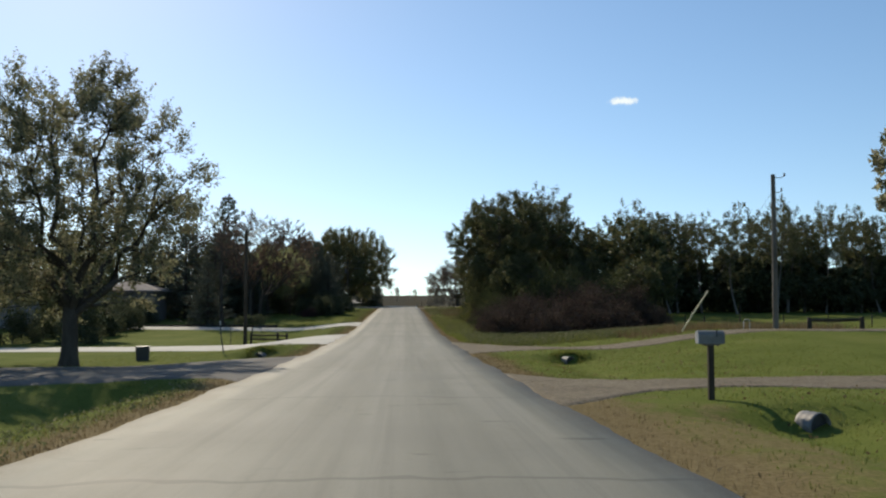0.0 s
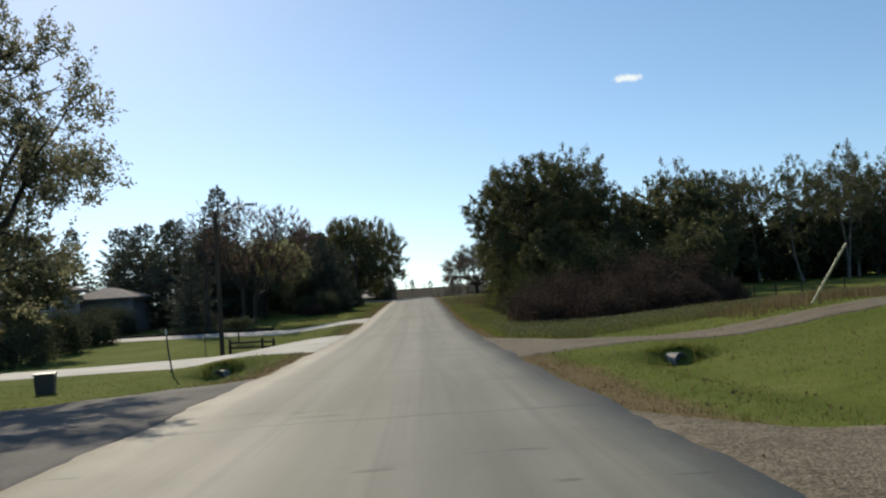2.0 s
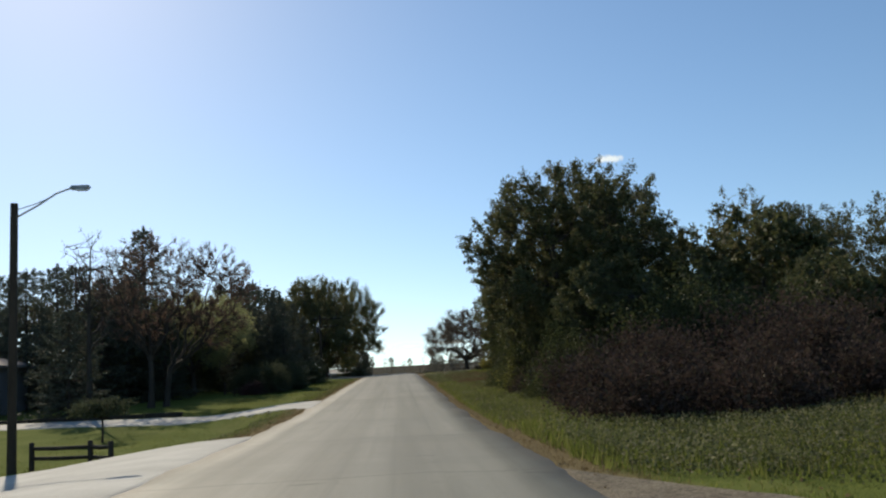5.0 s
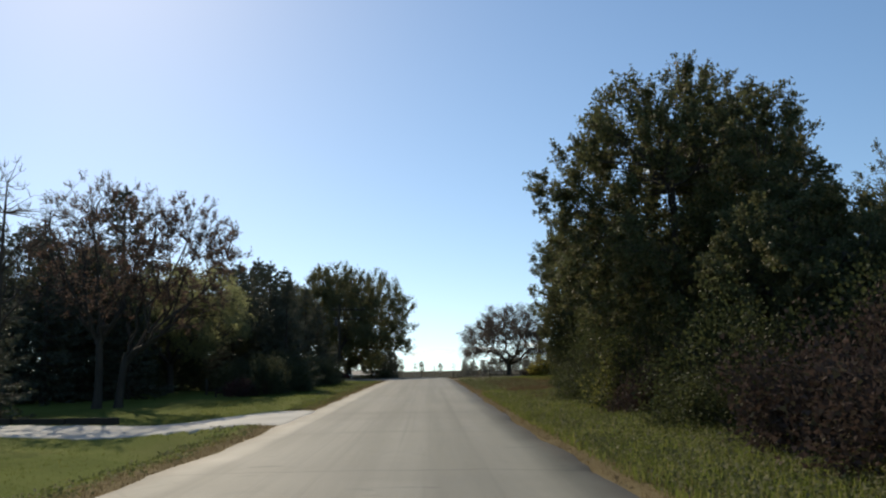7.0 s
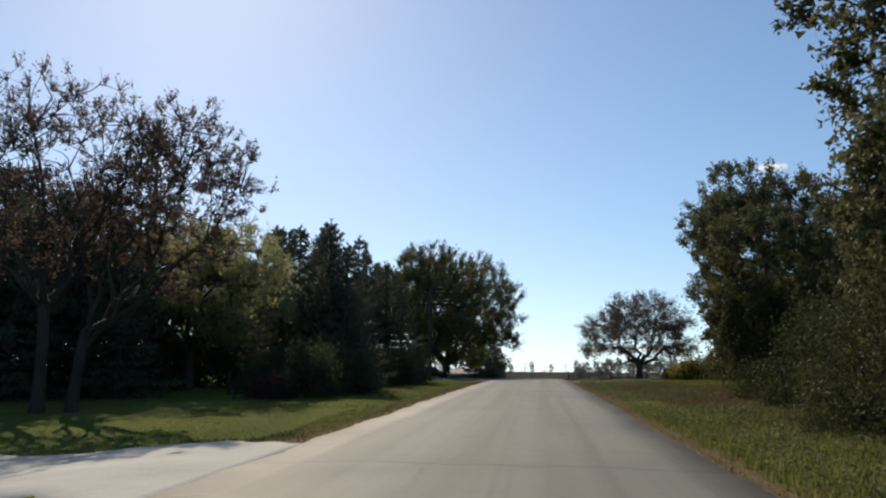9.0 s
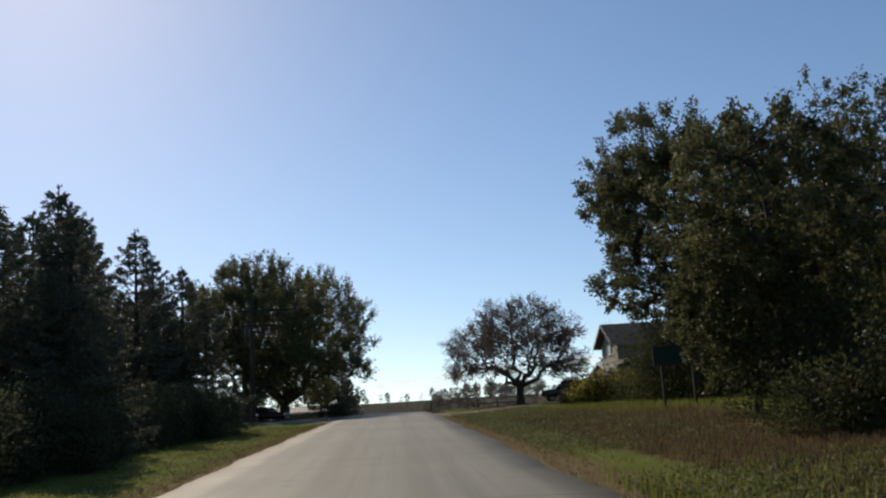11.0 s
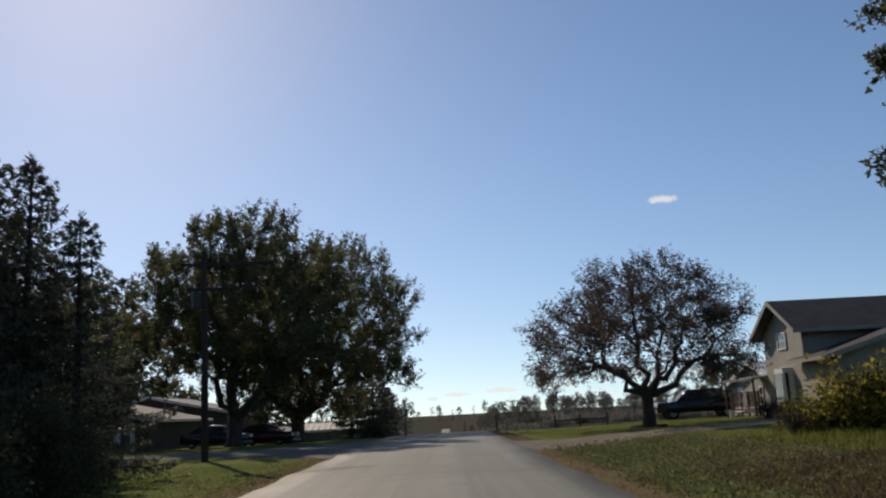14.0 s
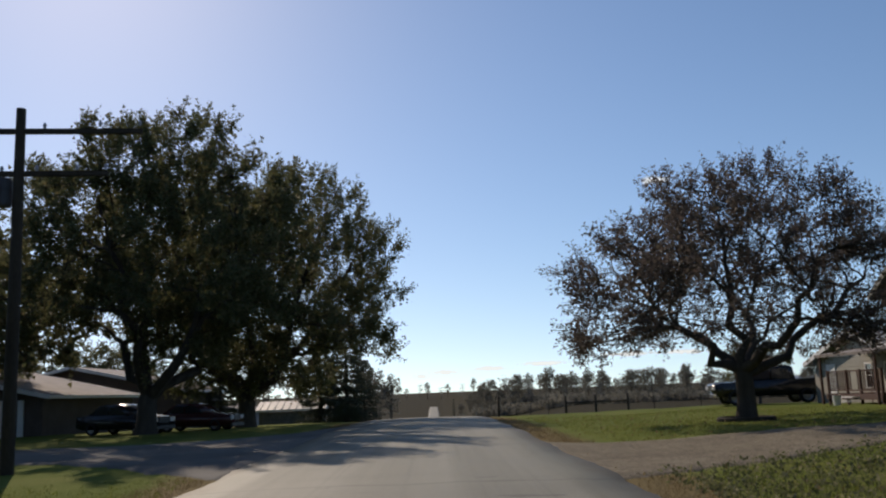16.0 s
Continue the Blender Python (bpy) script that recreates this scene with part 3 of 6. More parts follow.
def bush(name, seed, rx, ry, h, leaves, leaf, material, label, category="bush", group="", stems=14, ragged=0.3, slim=0.6, twiggy=0):
    """A thicket of stems with leaves all over its uneven mound."""
    rng = np.random.default_rng(seed)
    thing = holder(name, None, label, category, group)
    paths = []
    for _ in range(stems):
        a, q = rng.uniform(0, 2 * np.pi), rng.uniform(0.2, 0.85)
        e = np.array([np.cos(a) * rx * q, np.sin(a) * ry * q, h * np.sqrt(max(0.05, 1 - q * q)) * rng.uniform(0.75, 1.0)])
        paths.append((curve_pts(e * np.array([0.25, 0.25, 0]) + np.array([0, 0, -0.1]), e, e * np.array([0.5, 0.5, 0.75]), 5), np.linspace(0.03, 0.006, 5)))
    for _ in range(twiggy):
        a, q = rng.uniform(0, 2 * np.pi), rng.uniform(0.3, 1.0)
        e = np.array([np.cos(a) * rx * q, np.sin(a) * ry * q, h * np.sqrt(max(0.02, 1 - q * q)) * rng.uniform(0.7, 1.08)])
        s = e * rng.uniform(0.45, 0.8)
        paths.append((curve_pts(s, e * rng.uniform(1.0, 1.12) + rng.normal(size=3) * 0.15, (s + e) / 2 + rng.normal(size=3) * 0.15, 4), np.linspace(0.012, 0.003, 4)))
    v, f = tube_arrays(paths, 3)
    tagged(put("twigwork", mesh_from("twigwork", v, f, 4), TWIG, thing), kind="stuff")
    k = 40
    cl = rng.normal(size=(k, 3))
    cl[:, 2] = np.abs(cl[:, 2])
    cl /= np.linalg.norm(cl, axis=1)[:, None]
    cl *= 1 + ragged * scatter(rng, k)[:, :1] * 0.6
    i = rng.choice(k, leaves)
    c = cl[i] * (rng.uniform(0.25, 1.0, (leaves, 1)) ** 0.35) + scatter(rng, leaves) * 0.17
    c *= np.array([rx, ry, h]) * 0.85
    c[:, 2] = np.abs(c[:, 2]) + 0.03
    v, f = leaf_arrays(rng, c, leaf * 1.12, slim * 1.25, 0.05, c / np.array([rx, ry, h]), 3)
    put("foliage", mesh_from("foliage", v, f, 3), material, thing)
    return thing


# ---- the lie of the land ----
ROAD_L, ROAD_R = -3.95, 2.75
PROFILE_Y = [-400, -60, 0, 28, 49, 71, 98, 115, 130, 160, 176, 190, 205, 230, 300, 400, 520, 870, 1300, 2000, 6000]
PROFILE_Z = [9, 1.6, 0, -0.78, -1.18, -1.37, -1.07, -0.9, -0.78, -0.62, -0.66, -0.95, -1.45, -2.5, -5.4, -11.0, -14.3, -11.6, -5.0, -1.0, 0.5]
FIELD_Z = [9, 1.6, 0, -0.78, -1.18, -1.37, -1.07, -0.9, -0.78, -0.62, -0.66, -0.95, -1.4, -1.9, -2.6, -3.3, -4.0, -3.4, -2.0, 0.0, 0.5]
fine_y = np.arange(-400, 6000, 2.0)
kernel = np.ones(11) / 11


def smooth_profile(zs):
    z = np.interp(fine_y, PROFILE_Y, zs)
    return np.convolve(np.pad(z, 5, mode="edge"), kernel, mode="valid")


road_z, field_z = smooth_profile(PROFILE_Z), smooth_profile(FIELD_Z)


def ease(v, lo, hi):
    s = np.clip((np.asarray(v, float) - lo) / (hi - lo), 0, 1)
    return s * s * (3 - 2 * s)


# drives: name, side, then rows of (x, near edge y, far edge y)
DRIVES = {
    "gravel_drive": [(2.6, 14.8, 24.8), (3.5, 16.0, 23.1), (4.1, 16.8, 22.1), (5.2, 17.9, 21.7), (8, 18.4, 22.2), (14, 19.0, 23.0), (26, 20.0, 24.8), (60, 21.0, 26.0)],
    "dirt_lane": [(2.6, 36.4, 51.0), (3.4, 37.6, 49.0), (5, 38.6, 45.4), (8, 39.2, 43.4), (12, 39.4, 42.8), (18, 38.8, 42.0), (30, 37.6, 41.0), (60, 36, 39.5)],
    "asphalt_drive": [(-3.8, 21.4, 35.8), (-4.6, 22.8, 34.4), (-6.4, 23.6, 34.0), (-12, 24.4, 35.6), (-20, 25.6, 34.0), (-34, 26.5, 31.5), (-70, 26.5, 31)],
    "concrete_drive": [(-3.8, 47.4, 63.4), (-5.0, 47.6, 63.0), (-7.7, 49.6, 62.4), (-12, 52.6, 61.6), (-16, 52.3, 59.6), (-22, 52.0, 58.4), (-45, 50, 56)],
    "second_concrete_drive": [(-3.8, 79.6, 87.3), (-5.0, 80.8, 87.8), (-8.4, 83.6, 89.3), (-11, 85.2, 90.4), (-15, 86.6, 91.2), (-18.5, 88.0, 92.0), (-27, 89.2, 93.0), (-36, 89.4, 93.2)],
    "gravel_drive_by_house": [(2.6, 143.4, 153.2), (3.4, 144.2, 152.2), (6, 145.4, 151.4), (10, 146.6, 150.6), (17, 148.4, 152.0), (40, 150, 154)],
    "side_street": [(-3.8, 146.0, 171.0), (-5.4, 147.6, 164.0), (-7.4, 150.4, 161.0), (-10, 152.2, 159.4), (-14, 153.8, 159.2), (-45, 155, 161)],
}


def drive_mask(x, y, margin=0.0, soft=2.2):
    m = np.zeros(np.broadcast(x, y).shape)
    for rows in DRIVES.values():
        r = sorted(rows)
        xs = [q[0] for q in r]
        a = np.interp(x, xs, [q[1] for q in r]) - margin
        b = np.interp(x, xs, [q[2] for q in r]) + margin
        inside = ease(y, a - soft, a) * (1 - ease(y, b, b + soft))
        inside = inside * ((x >= xs[0] - margin) & (x <= xs[-1] + margin))
        m = np.maximum(m, inside)
    return m


CULVERTS = [(6.95, 14.55, 3.6), (6.8, 35.6, 3.5), (-7.5, 46.4, 3.5)]  # x, y of the open end, length to the drive


def land(x, y):
    """The height of the ground."""
    x, y = np.asarray(x, float), np.asarray(y, float)
    zr, zf = np.interp(y, fine_y, road_z), np.interp(y, fine_y, field_z)
    side = ease(x, 4, 28)
    z = zr * (1 - side) + zf * side
    out_r, out_l = x - ROAD_R, ROAD_L - x
    bank = 0.9 * ease(x, 8, 17) * ease(y, 24, 40) * (1 - 0.7 * ease(y, 46, 60)) * (1 - ease(y, 165, 215)) + 0.25 * ease(x, 4, 9) * ease(y, 66, 76) * (1 - ease(y, 150, 170))
    fall = np.interp(y, [-20, 20, 45, 60, 76, 90, 105, 116], [0.2, 0.25, 0.5, 0.65, 0.85, 0.7, 0.3, 0.0]) * ease(out_l, 0.3, 8)
    keep = 1 - drive_mask(x, y)
    # earth over the culvert pipes, up to the drives
    heap = 0.0
    for cx, cy, ln in CULVERTS:
        heap = heap + ease(y, cy - 0.15, cy + 0.7) * (1 - ease(y, cy + ln, cy + ln + 2)) * np.exp(-((x - cx) / 2.2) ** 2)
    keep = keep * (1 - np.clip(heap, 0, 1))
    ditch_r = 0.33 * np.exp(-((out_r - 3.8) / 1.15) ** 2) * (1 - ease(y, 44, 58))
    ditch_l = 0.55 * np.exp(-((out_l - 3.6) / 1.5) ** 2) * (1 - ease(y, 96, 108))
    lump = 0.05 * np.sin(x * 0.55 + 1.3 * np.sin(y * 0.21)) * np.sin(y * 0.43 + 0.7) * ease(np.maximum(out_r, out_l), 0.5, 3)
    verge = -0.06 * ease(np.maximum(out_r, out_l), 0.0, 0.6)
    return z + bank - fall + 0.1 * heap + (verge + lump - ditch_r - ditch_l) * keep


def ground_at(x, y):
    return float(land(x, y))


def strip_mesh(name, xs_rows, lift, thick=0.5, sink=0.0):
    """A slab over the land: rows are lists of (x, y) across the way, in order along it."""
    rows = np.array(xs_rows, float)
    n, m, _ = rows.shape
    z = land(rows[..., 0], rows[..., 1]) + lift
    z[:, 0] -= sink
    z[:, -1] -= sink
    top = np.concatenate([rows, z[..., None]], axis=2)
    low = top.copy()
    low[..., 2] -= thick
    v = np.concatenate([top.reshape(-1, 3), low.reshape(-1, 3)])
    idx = np.arange(n * m).reshape(n, m)
    q = [np.stack([idx[:-1, :-1], idx[:-1, 1:], idx[1:, 1:], idx[1:, :-1]], axis=-1).reshape(-1, 4)]
    o = n * m
    for a, b in ((idx[:-1, 0], idx[1:, 0]), (idx[1:, -1], idx[:-1, -1]), (idx[0, 1:], idx[0, :-1]), (idx[-1, :-1], idx[-1, 1:])):
        q.append(np.stack([a, b, b + o, a + o], axis=-1))
    return mesh_from(name, v, np.concatenate(q).ravel(), 4)


def build_land():
    gx = np.unique(np.concatenate([np.arange(-18, 18.01, 0.5), np.arange(-60, 60.1, 3.0), np.arange(-400, 401, 40.0), np.array([-3000, -1500, -800, 800, 1500, 3000.0])]))
    gy = np.unique(np.concatenate([np.arange(-30, 215, 1.0), np.arange(8, 60, 0.5), np.arange(215, 560, 8.0), np.arange(560, 1400, 40.0), np.array([-1500, -600, -300, -120, -60, 1600, 2000, 2600, 3500, 4800.0])]))
    X, Y = np.meshgrid(gx, gy)
    Z = land(X, Y)
    on = ((X > ROAD_L + 0.5) & (X < ROAD_R - 0.5)) | (drive_mask(X, Y, -0.9, 0.01) > 0.5)
    Z = Z - 0.07 * on
    n, m = X.shape
    idx = np.arange(n * m).reshape(n, m)
    q = np.stack([idx[:-1, :-1], idx[:-1, 1:], idx[1:, 1:], idx[1:, :-1]], axis=-1).reshape(-1, 4)
    me = mesh_from("ground", np.stack([X, Y, Z], axis=-1).reshape(-1, 3), q.ravel(), 4)
    tagged(put("ground", me, GROUND, None, "", True), "mown green grass verges with dry brown edges and far fields", "ground", kind="structure")
    # the road, a little higher in its middle
    ys = np.unique(np.concatenate([np.arange(-30, 0, 2.0), np.arange(0, 190, 0.4), np.arange(190, 240, 2.0), np.arange(240, 900, 15.0)]))
    rng = np.random.default_rng(5)
    rows = []
    for y in ys:
        wl, wr = 0.10 * np.sin(y * 0.9) * np.sin(y * 0.37 + 1) + rng.normal() * 0.02, 0.10 * np.sin(y * 0.71 + 2) * np.sin(y * 0.29) + rng.normal() * 0.02
        rows.append([(x, y) for x in np.linspace(ROAD_L + wl, ROAD_R + wr, 9)])
    me = strip_mesh("road", rows, 0.036)
    co = np.empty(len(me.vertices) * 3, dtype=np.float32)
    me.vertices.foreach_get("co", co)
    co = co.reshape(-1, 3)
    co[:, 2] += 0.05 * (1 - ((co[:, 0] + 0.6) / 3.35) ** 2).clip(0)
    me.vertices.foreach_set("co", co.ravel())
    tagged(put("road", me, ROAD), "pale worn asphalt country road with cracks and dark patches", "road", kind="structure")
    looks = {"gravel_drive": (GRAVEL, "brown gravel driveway beside the mailbox"), "dirt_lane": (GRAVEL, "brown dirt field lane with wheel ruts"),
             "asphalt_drive": (DARK_DRIVE, "dark asphalt driveway in tree shade"), "concrete_drive": (PALE_DRIVE, "pale concrete driveway past a lamp post"),
             "second_concrete_drive": (PALE_DRIVE, "pale concrete driveway beside a timber edging"), "gravel_drive_by_house": (GRAVEL, "grey gravel driveway to the sided house"),
             "side_street": (DARK_DRIVE, "dark asphalt side street shaded by maples")}
    for name, r in DRIVES.items():
        xs = np.array([q[0] for q in r])
        fx = np.unique(np.concatenate([np.linspace(xs[0], xs[-1], 90), np.linspace(xs[0], xs[0] + np.sign(xs[-1] - xs[0]) * 8, 25)]))
        o = np.argsort(xs)
        a, b = np.interp(fx, xs[o], np.array([q[1] for q in r])[o]), np.interp(fx, xs[o], np.array([q[2] for q in r])[o])
        a, b = a + 0.16 * np.sin(fx * 2.3 + 1) * np.sin(fx * 0.9) + rng.normal(size=len(fx)) * 0.06, b + 0.16 * np.sin(fx * 1.9) * np.sin(fx * 1.1 + 2) + rng.normal(size=len(fx)) * 0.06
        rows = [[(x, y0 + (y1 - y0) * s) for s in (-0.02, 0.02, 0.1, 0.25, 0.4, 0.5, 0.6, 0.75, 0.9, 0.98, 1.02)] for x, y0, y1 in zip(fx, a, b)]
        m, label = looks[name]
        tagged(put(name, strip_mesh(name, rows, 0.03, 0.5, 0.09), m), label, "driveway", kind="structure")


build_land()


# ---- trees and bushes ----
def plant(ob, x, y, turn=0.0, size=1.0, copy=True, sink=0.0):
    m = pose(x, y, ground_at(x, y) - sink, 0, 0, turn) @ Matrix.Scale(size, 4)
    if copy:
        return copy_thing(ob, m)
    ob.matrix_basis = m
    return ob


# the two great maples at the side street
plant(broadleaf("maple_tree", 11, 14.8, (7.8, 6.4, 8.6), 0.46, 120000, 0.125, LEAF_MAPLE, BARK, "great green maple with a forked trunk beside the side street",
                lean=(0.7, 0), clumps=540, limbs=7, bare=0.12, boughs=5, ragged=0.1, clump_r=0.1, droop=0.15, shoot=0.95, sprays=6, core=0.08, core_leaf=1.5, tight=0.11), -13.2, 171.0, copy=False)
plant(broadleaf("maple_tree", 12, 16.0, (10.2, 7.9, 8.6), 0.55, 150000, 0.125, LEAF_MAPLE, BARK, "broad green maple with feathery upswept outer branches",
                clumps=720, limbs=6, bare=0.12, boughs=7, ragged=0.2, clump_r=0.085, droop=0.1, lean=(0.9, 0), shoot=1.25, sprays=7, core=0.08, core_leaf=1.5, tight=0.1), -11.6, 185.0, copy=False)
# the crab apple on the lawn
plant(broadleaf("crab_apple_tree", 24, 8.8, (6.1, 5.3, 3.3), 0.3, 62000, 0.078, LEAF_CRAB, BARK, "spreading crab apple tree with russet leaves and open limbs",
                clumps=400, limbs=5, bare=0.2, boughs=6, ragged=0.07, twigs=6, clump_r=0.1, limb_parts=True, core=0.05, dome=0.3, sprays=6, shoot=0.35, flat=0.5), 9.7, 158.0, copy=False)

# the woods beside the road
W1 = broadleaf("woodland_tree", 36, 12.4, (4.7, 5.4, 7.0), 0.24, 30000, 0.12, LEAF_OAK, BARK, "dense dark green woodland tree at the edge of the thicket",
               group="woodland trees", clumps=280, limbs=9, bare=0.1, ragged=0.16, clump_r=0.1, core_leaf=1.5, tight=0.15)
W2 = broadleaf("woodland_tree", 32, 12.4, (4.2, 5.0, 7.3), 0.2, 22000, 0.12, LEAF_OAK, BARK, "tall woodland tree with a ragged thinning crown",
               group="woodland trees", clumps=240, limbs=10, bare=0.18, forks=2, ragged=0.2, clump_r=0.1, core=0.1, core_leaf=1.5, airy=0.5)
W3 = broadleaf("woodland_tree", 33, 9.5, (3.9, 4.5, 4.9), 0.18, 24000, 0.12, LEAF_OAK, BARK, "low rounded woodland tree hung with vines",
               group="woodland trees", clumps=220, limbs=8, bare=0.06, ragged=0.14, clump_r=0.11, core_leaf=1.5)
W0 = broadleaf("woodland_tree", 31, 12.4, (4.7, 5.4, 7.0), 0.24, 90000, 0.1, LEAF_OAK, BARK, "great dark green woodland tree leaning over the verge",
               group="woodland trees", clumps=480, limbs=16, bare=0.1, ragged=0.16, clump_r=0.1, twigs=5, core=0.08, core_leaf=1.5, sprays=6, airy=0.45, tight=0.15)
W5 = broadleaf("woodland_tree", 34, 9.5, (3.9, 4.5, 4.9), 0.18, 56000, 0.11, LEAF_OAK, BARK, "rounded woodland tree hung with vines beside the road",
               group="woodland trees", clumps=320, limbs=9, bare=0.06, ragged=0.15, clump_r=0.1, core=0.15, core_leaf=1.5)
plant(W0, 9.3, 85.8, 0, 1.07, False)
plant(W5, 10.4, 77.6, 0, 0.72, False)
plant(W1, 18, 96, 90, 0.85, False)
plant(W2, 12.9, 90.0, 40, 1.1, False)
plant(W3, 9.4, 91, 120, 0.8, False)
W4 = broadleaf("woodland_tree", 37, 11.8, (4.5, 5.0, 6.8), 0.22, 9500, 0.22, LEAF_OAK, BARK, "dark green tree deep in the wood",
               group="woodland trees", clumps=150, limbs=8, bare=0.12, ragged=0.2, clump_r=0.12, twigs=1)
plant(W4, 24, 92, 150, 0.95, False)
# the line of thin trees behind the meadow
T1 = broadleaf("thin_woodland_tree", 41, 13.6, (3.4, 4.4, 9.0), 0.14, 8500, 0.12, LEAF_OAK, GREY_BARK, "tall thin woodland tree with a light crown and bare trunk",
               group="trees behind the meadow", clumps=130, limbs=12, bare=0.42, forks=2, ragged=0.18, clump_r=0.13, core=0.05, twigs=3, sprays=5, shoot=0.8)
T2 = broadleaf("thin_woodland_tree", 42, 12.4, (3.0, 4.2, 8.0), 0.12, 7500, 0.12, LEAF_OAK, GREY_BARK, "slender woodland tree with see-through autumn crown",
               group="trees behind the meadow", clumps=120, limbs=12, bare=0.38, ragged=0.2, clump_r=0.13, core=0.05, twigs=3, sprays=5, shoot=0.8)
T3 = broadleaf("thin_woodland_tree", 43, 7.0, (3.6, 3.1, 3.6), 0.1, 3000, 0.34, LEAF_HEDGE, BARK, "dark understorey tree in the shade of the wood",
               group="trees behind the meadow", clumps=40, limbs=5, bare=0.02, ragged=0.2, clump_r=0.18, core=0.3, twigs=0)
for ob, x, y, a, s in ((W1, 14.5, 95, 200, 0.8), (W4, 19.5, 92, 10, 0.72), (W3, 17.2, 83, 60, 0.88), (W3, 14.0, 77.0, 280, 0.64), 
                       (W3, 11.8, 99, 30, 0.85), (W1, 10.1, 112.5, 150, 0.86), (W3, 9.9, 113.4, 250, 0.8), (W3, 14, 106, 190, 0.9), (W4, 17, 108, 240, 0.9), (W3, 17.0, 117, 20, 0.9), (W4, 21, 125, 60, 1.0), (W4, 23, 101, 330, 0.95),
                       (W0, 15.4, 133, 110, 1.2), (T1, 15.2, 93.6, 60, 1.06), (T2, 16.4, 95.0, 200, 1.12), (T1, 17.4, 121, 40, 0.92), (T2, 20.4, 122, 140, 1.1), (W3, 17.2, 136, 20, 0.75), (W4, 22.5, 135, 100, 1.05), (W4, 20.5, 77, 210, 0.52), (W4, 24.5, 85, 310, 0.62), (W4, 19, 139, 80, 0.75), (W3, 16.2, 127.5, 100, 0.8)):
    plant(ob, x, y, a, s)
# their line behind the meadow
plant(T1, 27, 101, 0, 1, False)
plant(T2, 30, 98, 0, 1, False)
plant(T3, 28.5, 105, 0, 1, False)
rng = np.random.default_rng(77)
for k in range(11):
    x = 29.5 + k * 3.0
    for ob, dy, s in ((T1 if k % 3 else T2, rng.uniform(-3, 2), rng.uniform(0.85, 1.08)), (T2 if k % 2 else T1, rng.uniform(6, 10), rng.uniform(0.85, 1.05)),
                      (T3, rng.uniform(0, 3), rng.uniform(0.75, 1.0)), (T3, rng.uniform(6, 9), rng.uniform(0.85, 1.1))):
        plant(ob, x + rng.uniform(-1.2, 1.2), 100 + 0.05 * (x - 27) + dy, rng.uniform(0, 360), s)

U1 = bush("undergrowth_bush", 57, 2.6, 1.6, 2.6, 1500, 0.34, LEAF_HEDGE, "dark undergrowth in the shade behind the meadow", group="undergrowth bushes", stems=14)
plant(U1, 26, 104, 0, 1.0, False)
for k in range(26):
    plant(U1, 26.5 + 1.5 * k, 104.5 + 5.0 * (k % 2) + 0.05 * k, 53 * k, 0.85 + 0.3 * ((k * 7) % 5) / 5)
# thicket under and before the woods
B1 = bush("bramble_thicket", 51, 2.6, 2.2, 2.75, 8500, 0.11, LEAF_BRAMBLE, "brown leafless-looking bramble thicket at the edge of the woods", group="bramble thickets", stems=40, twiggy=90)
B2 = bush("bramble_thicket", 52, 1.8, 1.7, 1.8, 5200, 0.1, LEAF_BRAMBLE, "low purple-brown bramble mound beside the verge", group="bramble thickets", stems=40, twiggy=90)
B3 = bush("undergrowth_bush", 53, 2.0, 1.9, 2.8, 8500, 0.08, LEAF_BUSH, "glossy dark green undergrowth bush at the wood's edge", group="undergrowth bushes", stems=24, twiggy=90, ragged=0.6)
B4 = bush("undergrowth_bush", 54, 1.3, 1.3, 1.4, 4200, 0.075, LEAF_BUSH, "small green bush on the verge before the woods", group="undergrowth bushes", stems=20, twiggy=40)
plant(B1, 14, 69, 120, 1.2, False)
plant(B2, 6.6, 59.5, 0, 1.0, False)
plant(B3, 8.2, 74.5, 0, 1.0, False)
plant(B4, 6.9, 76.0, 0, 1.0, False)
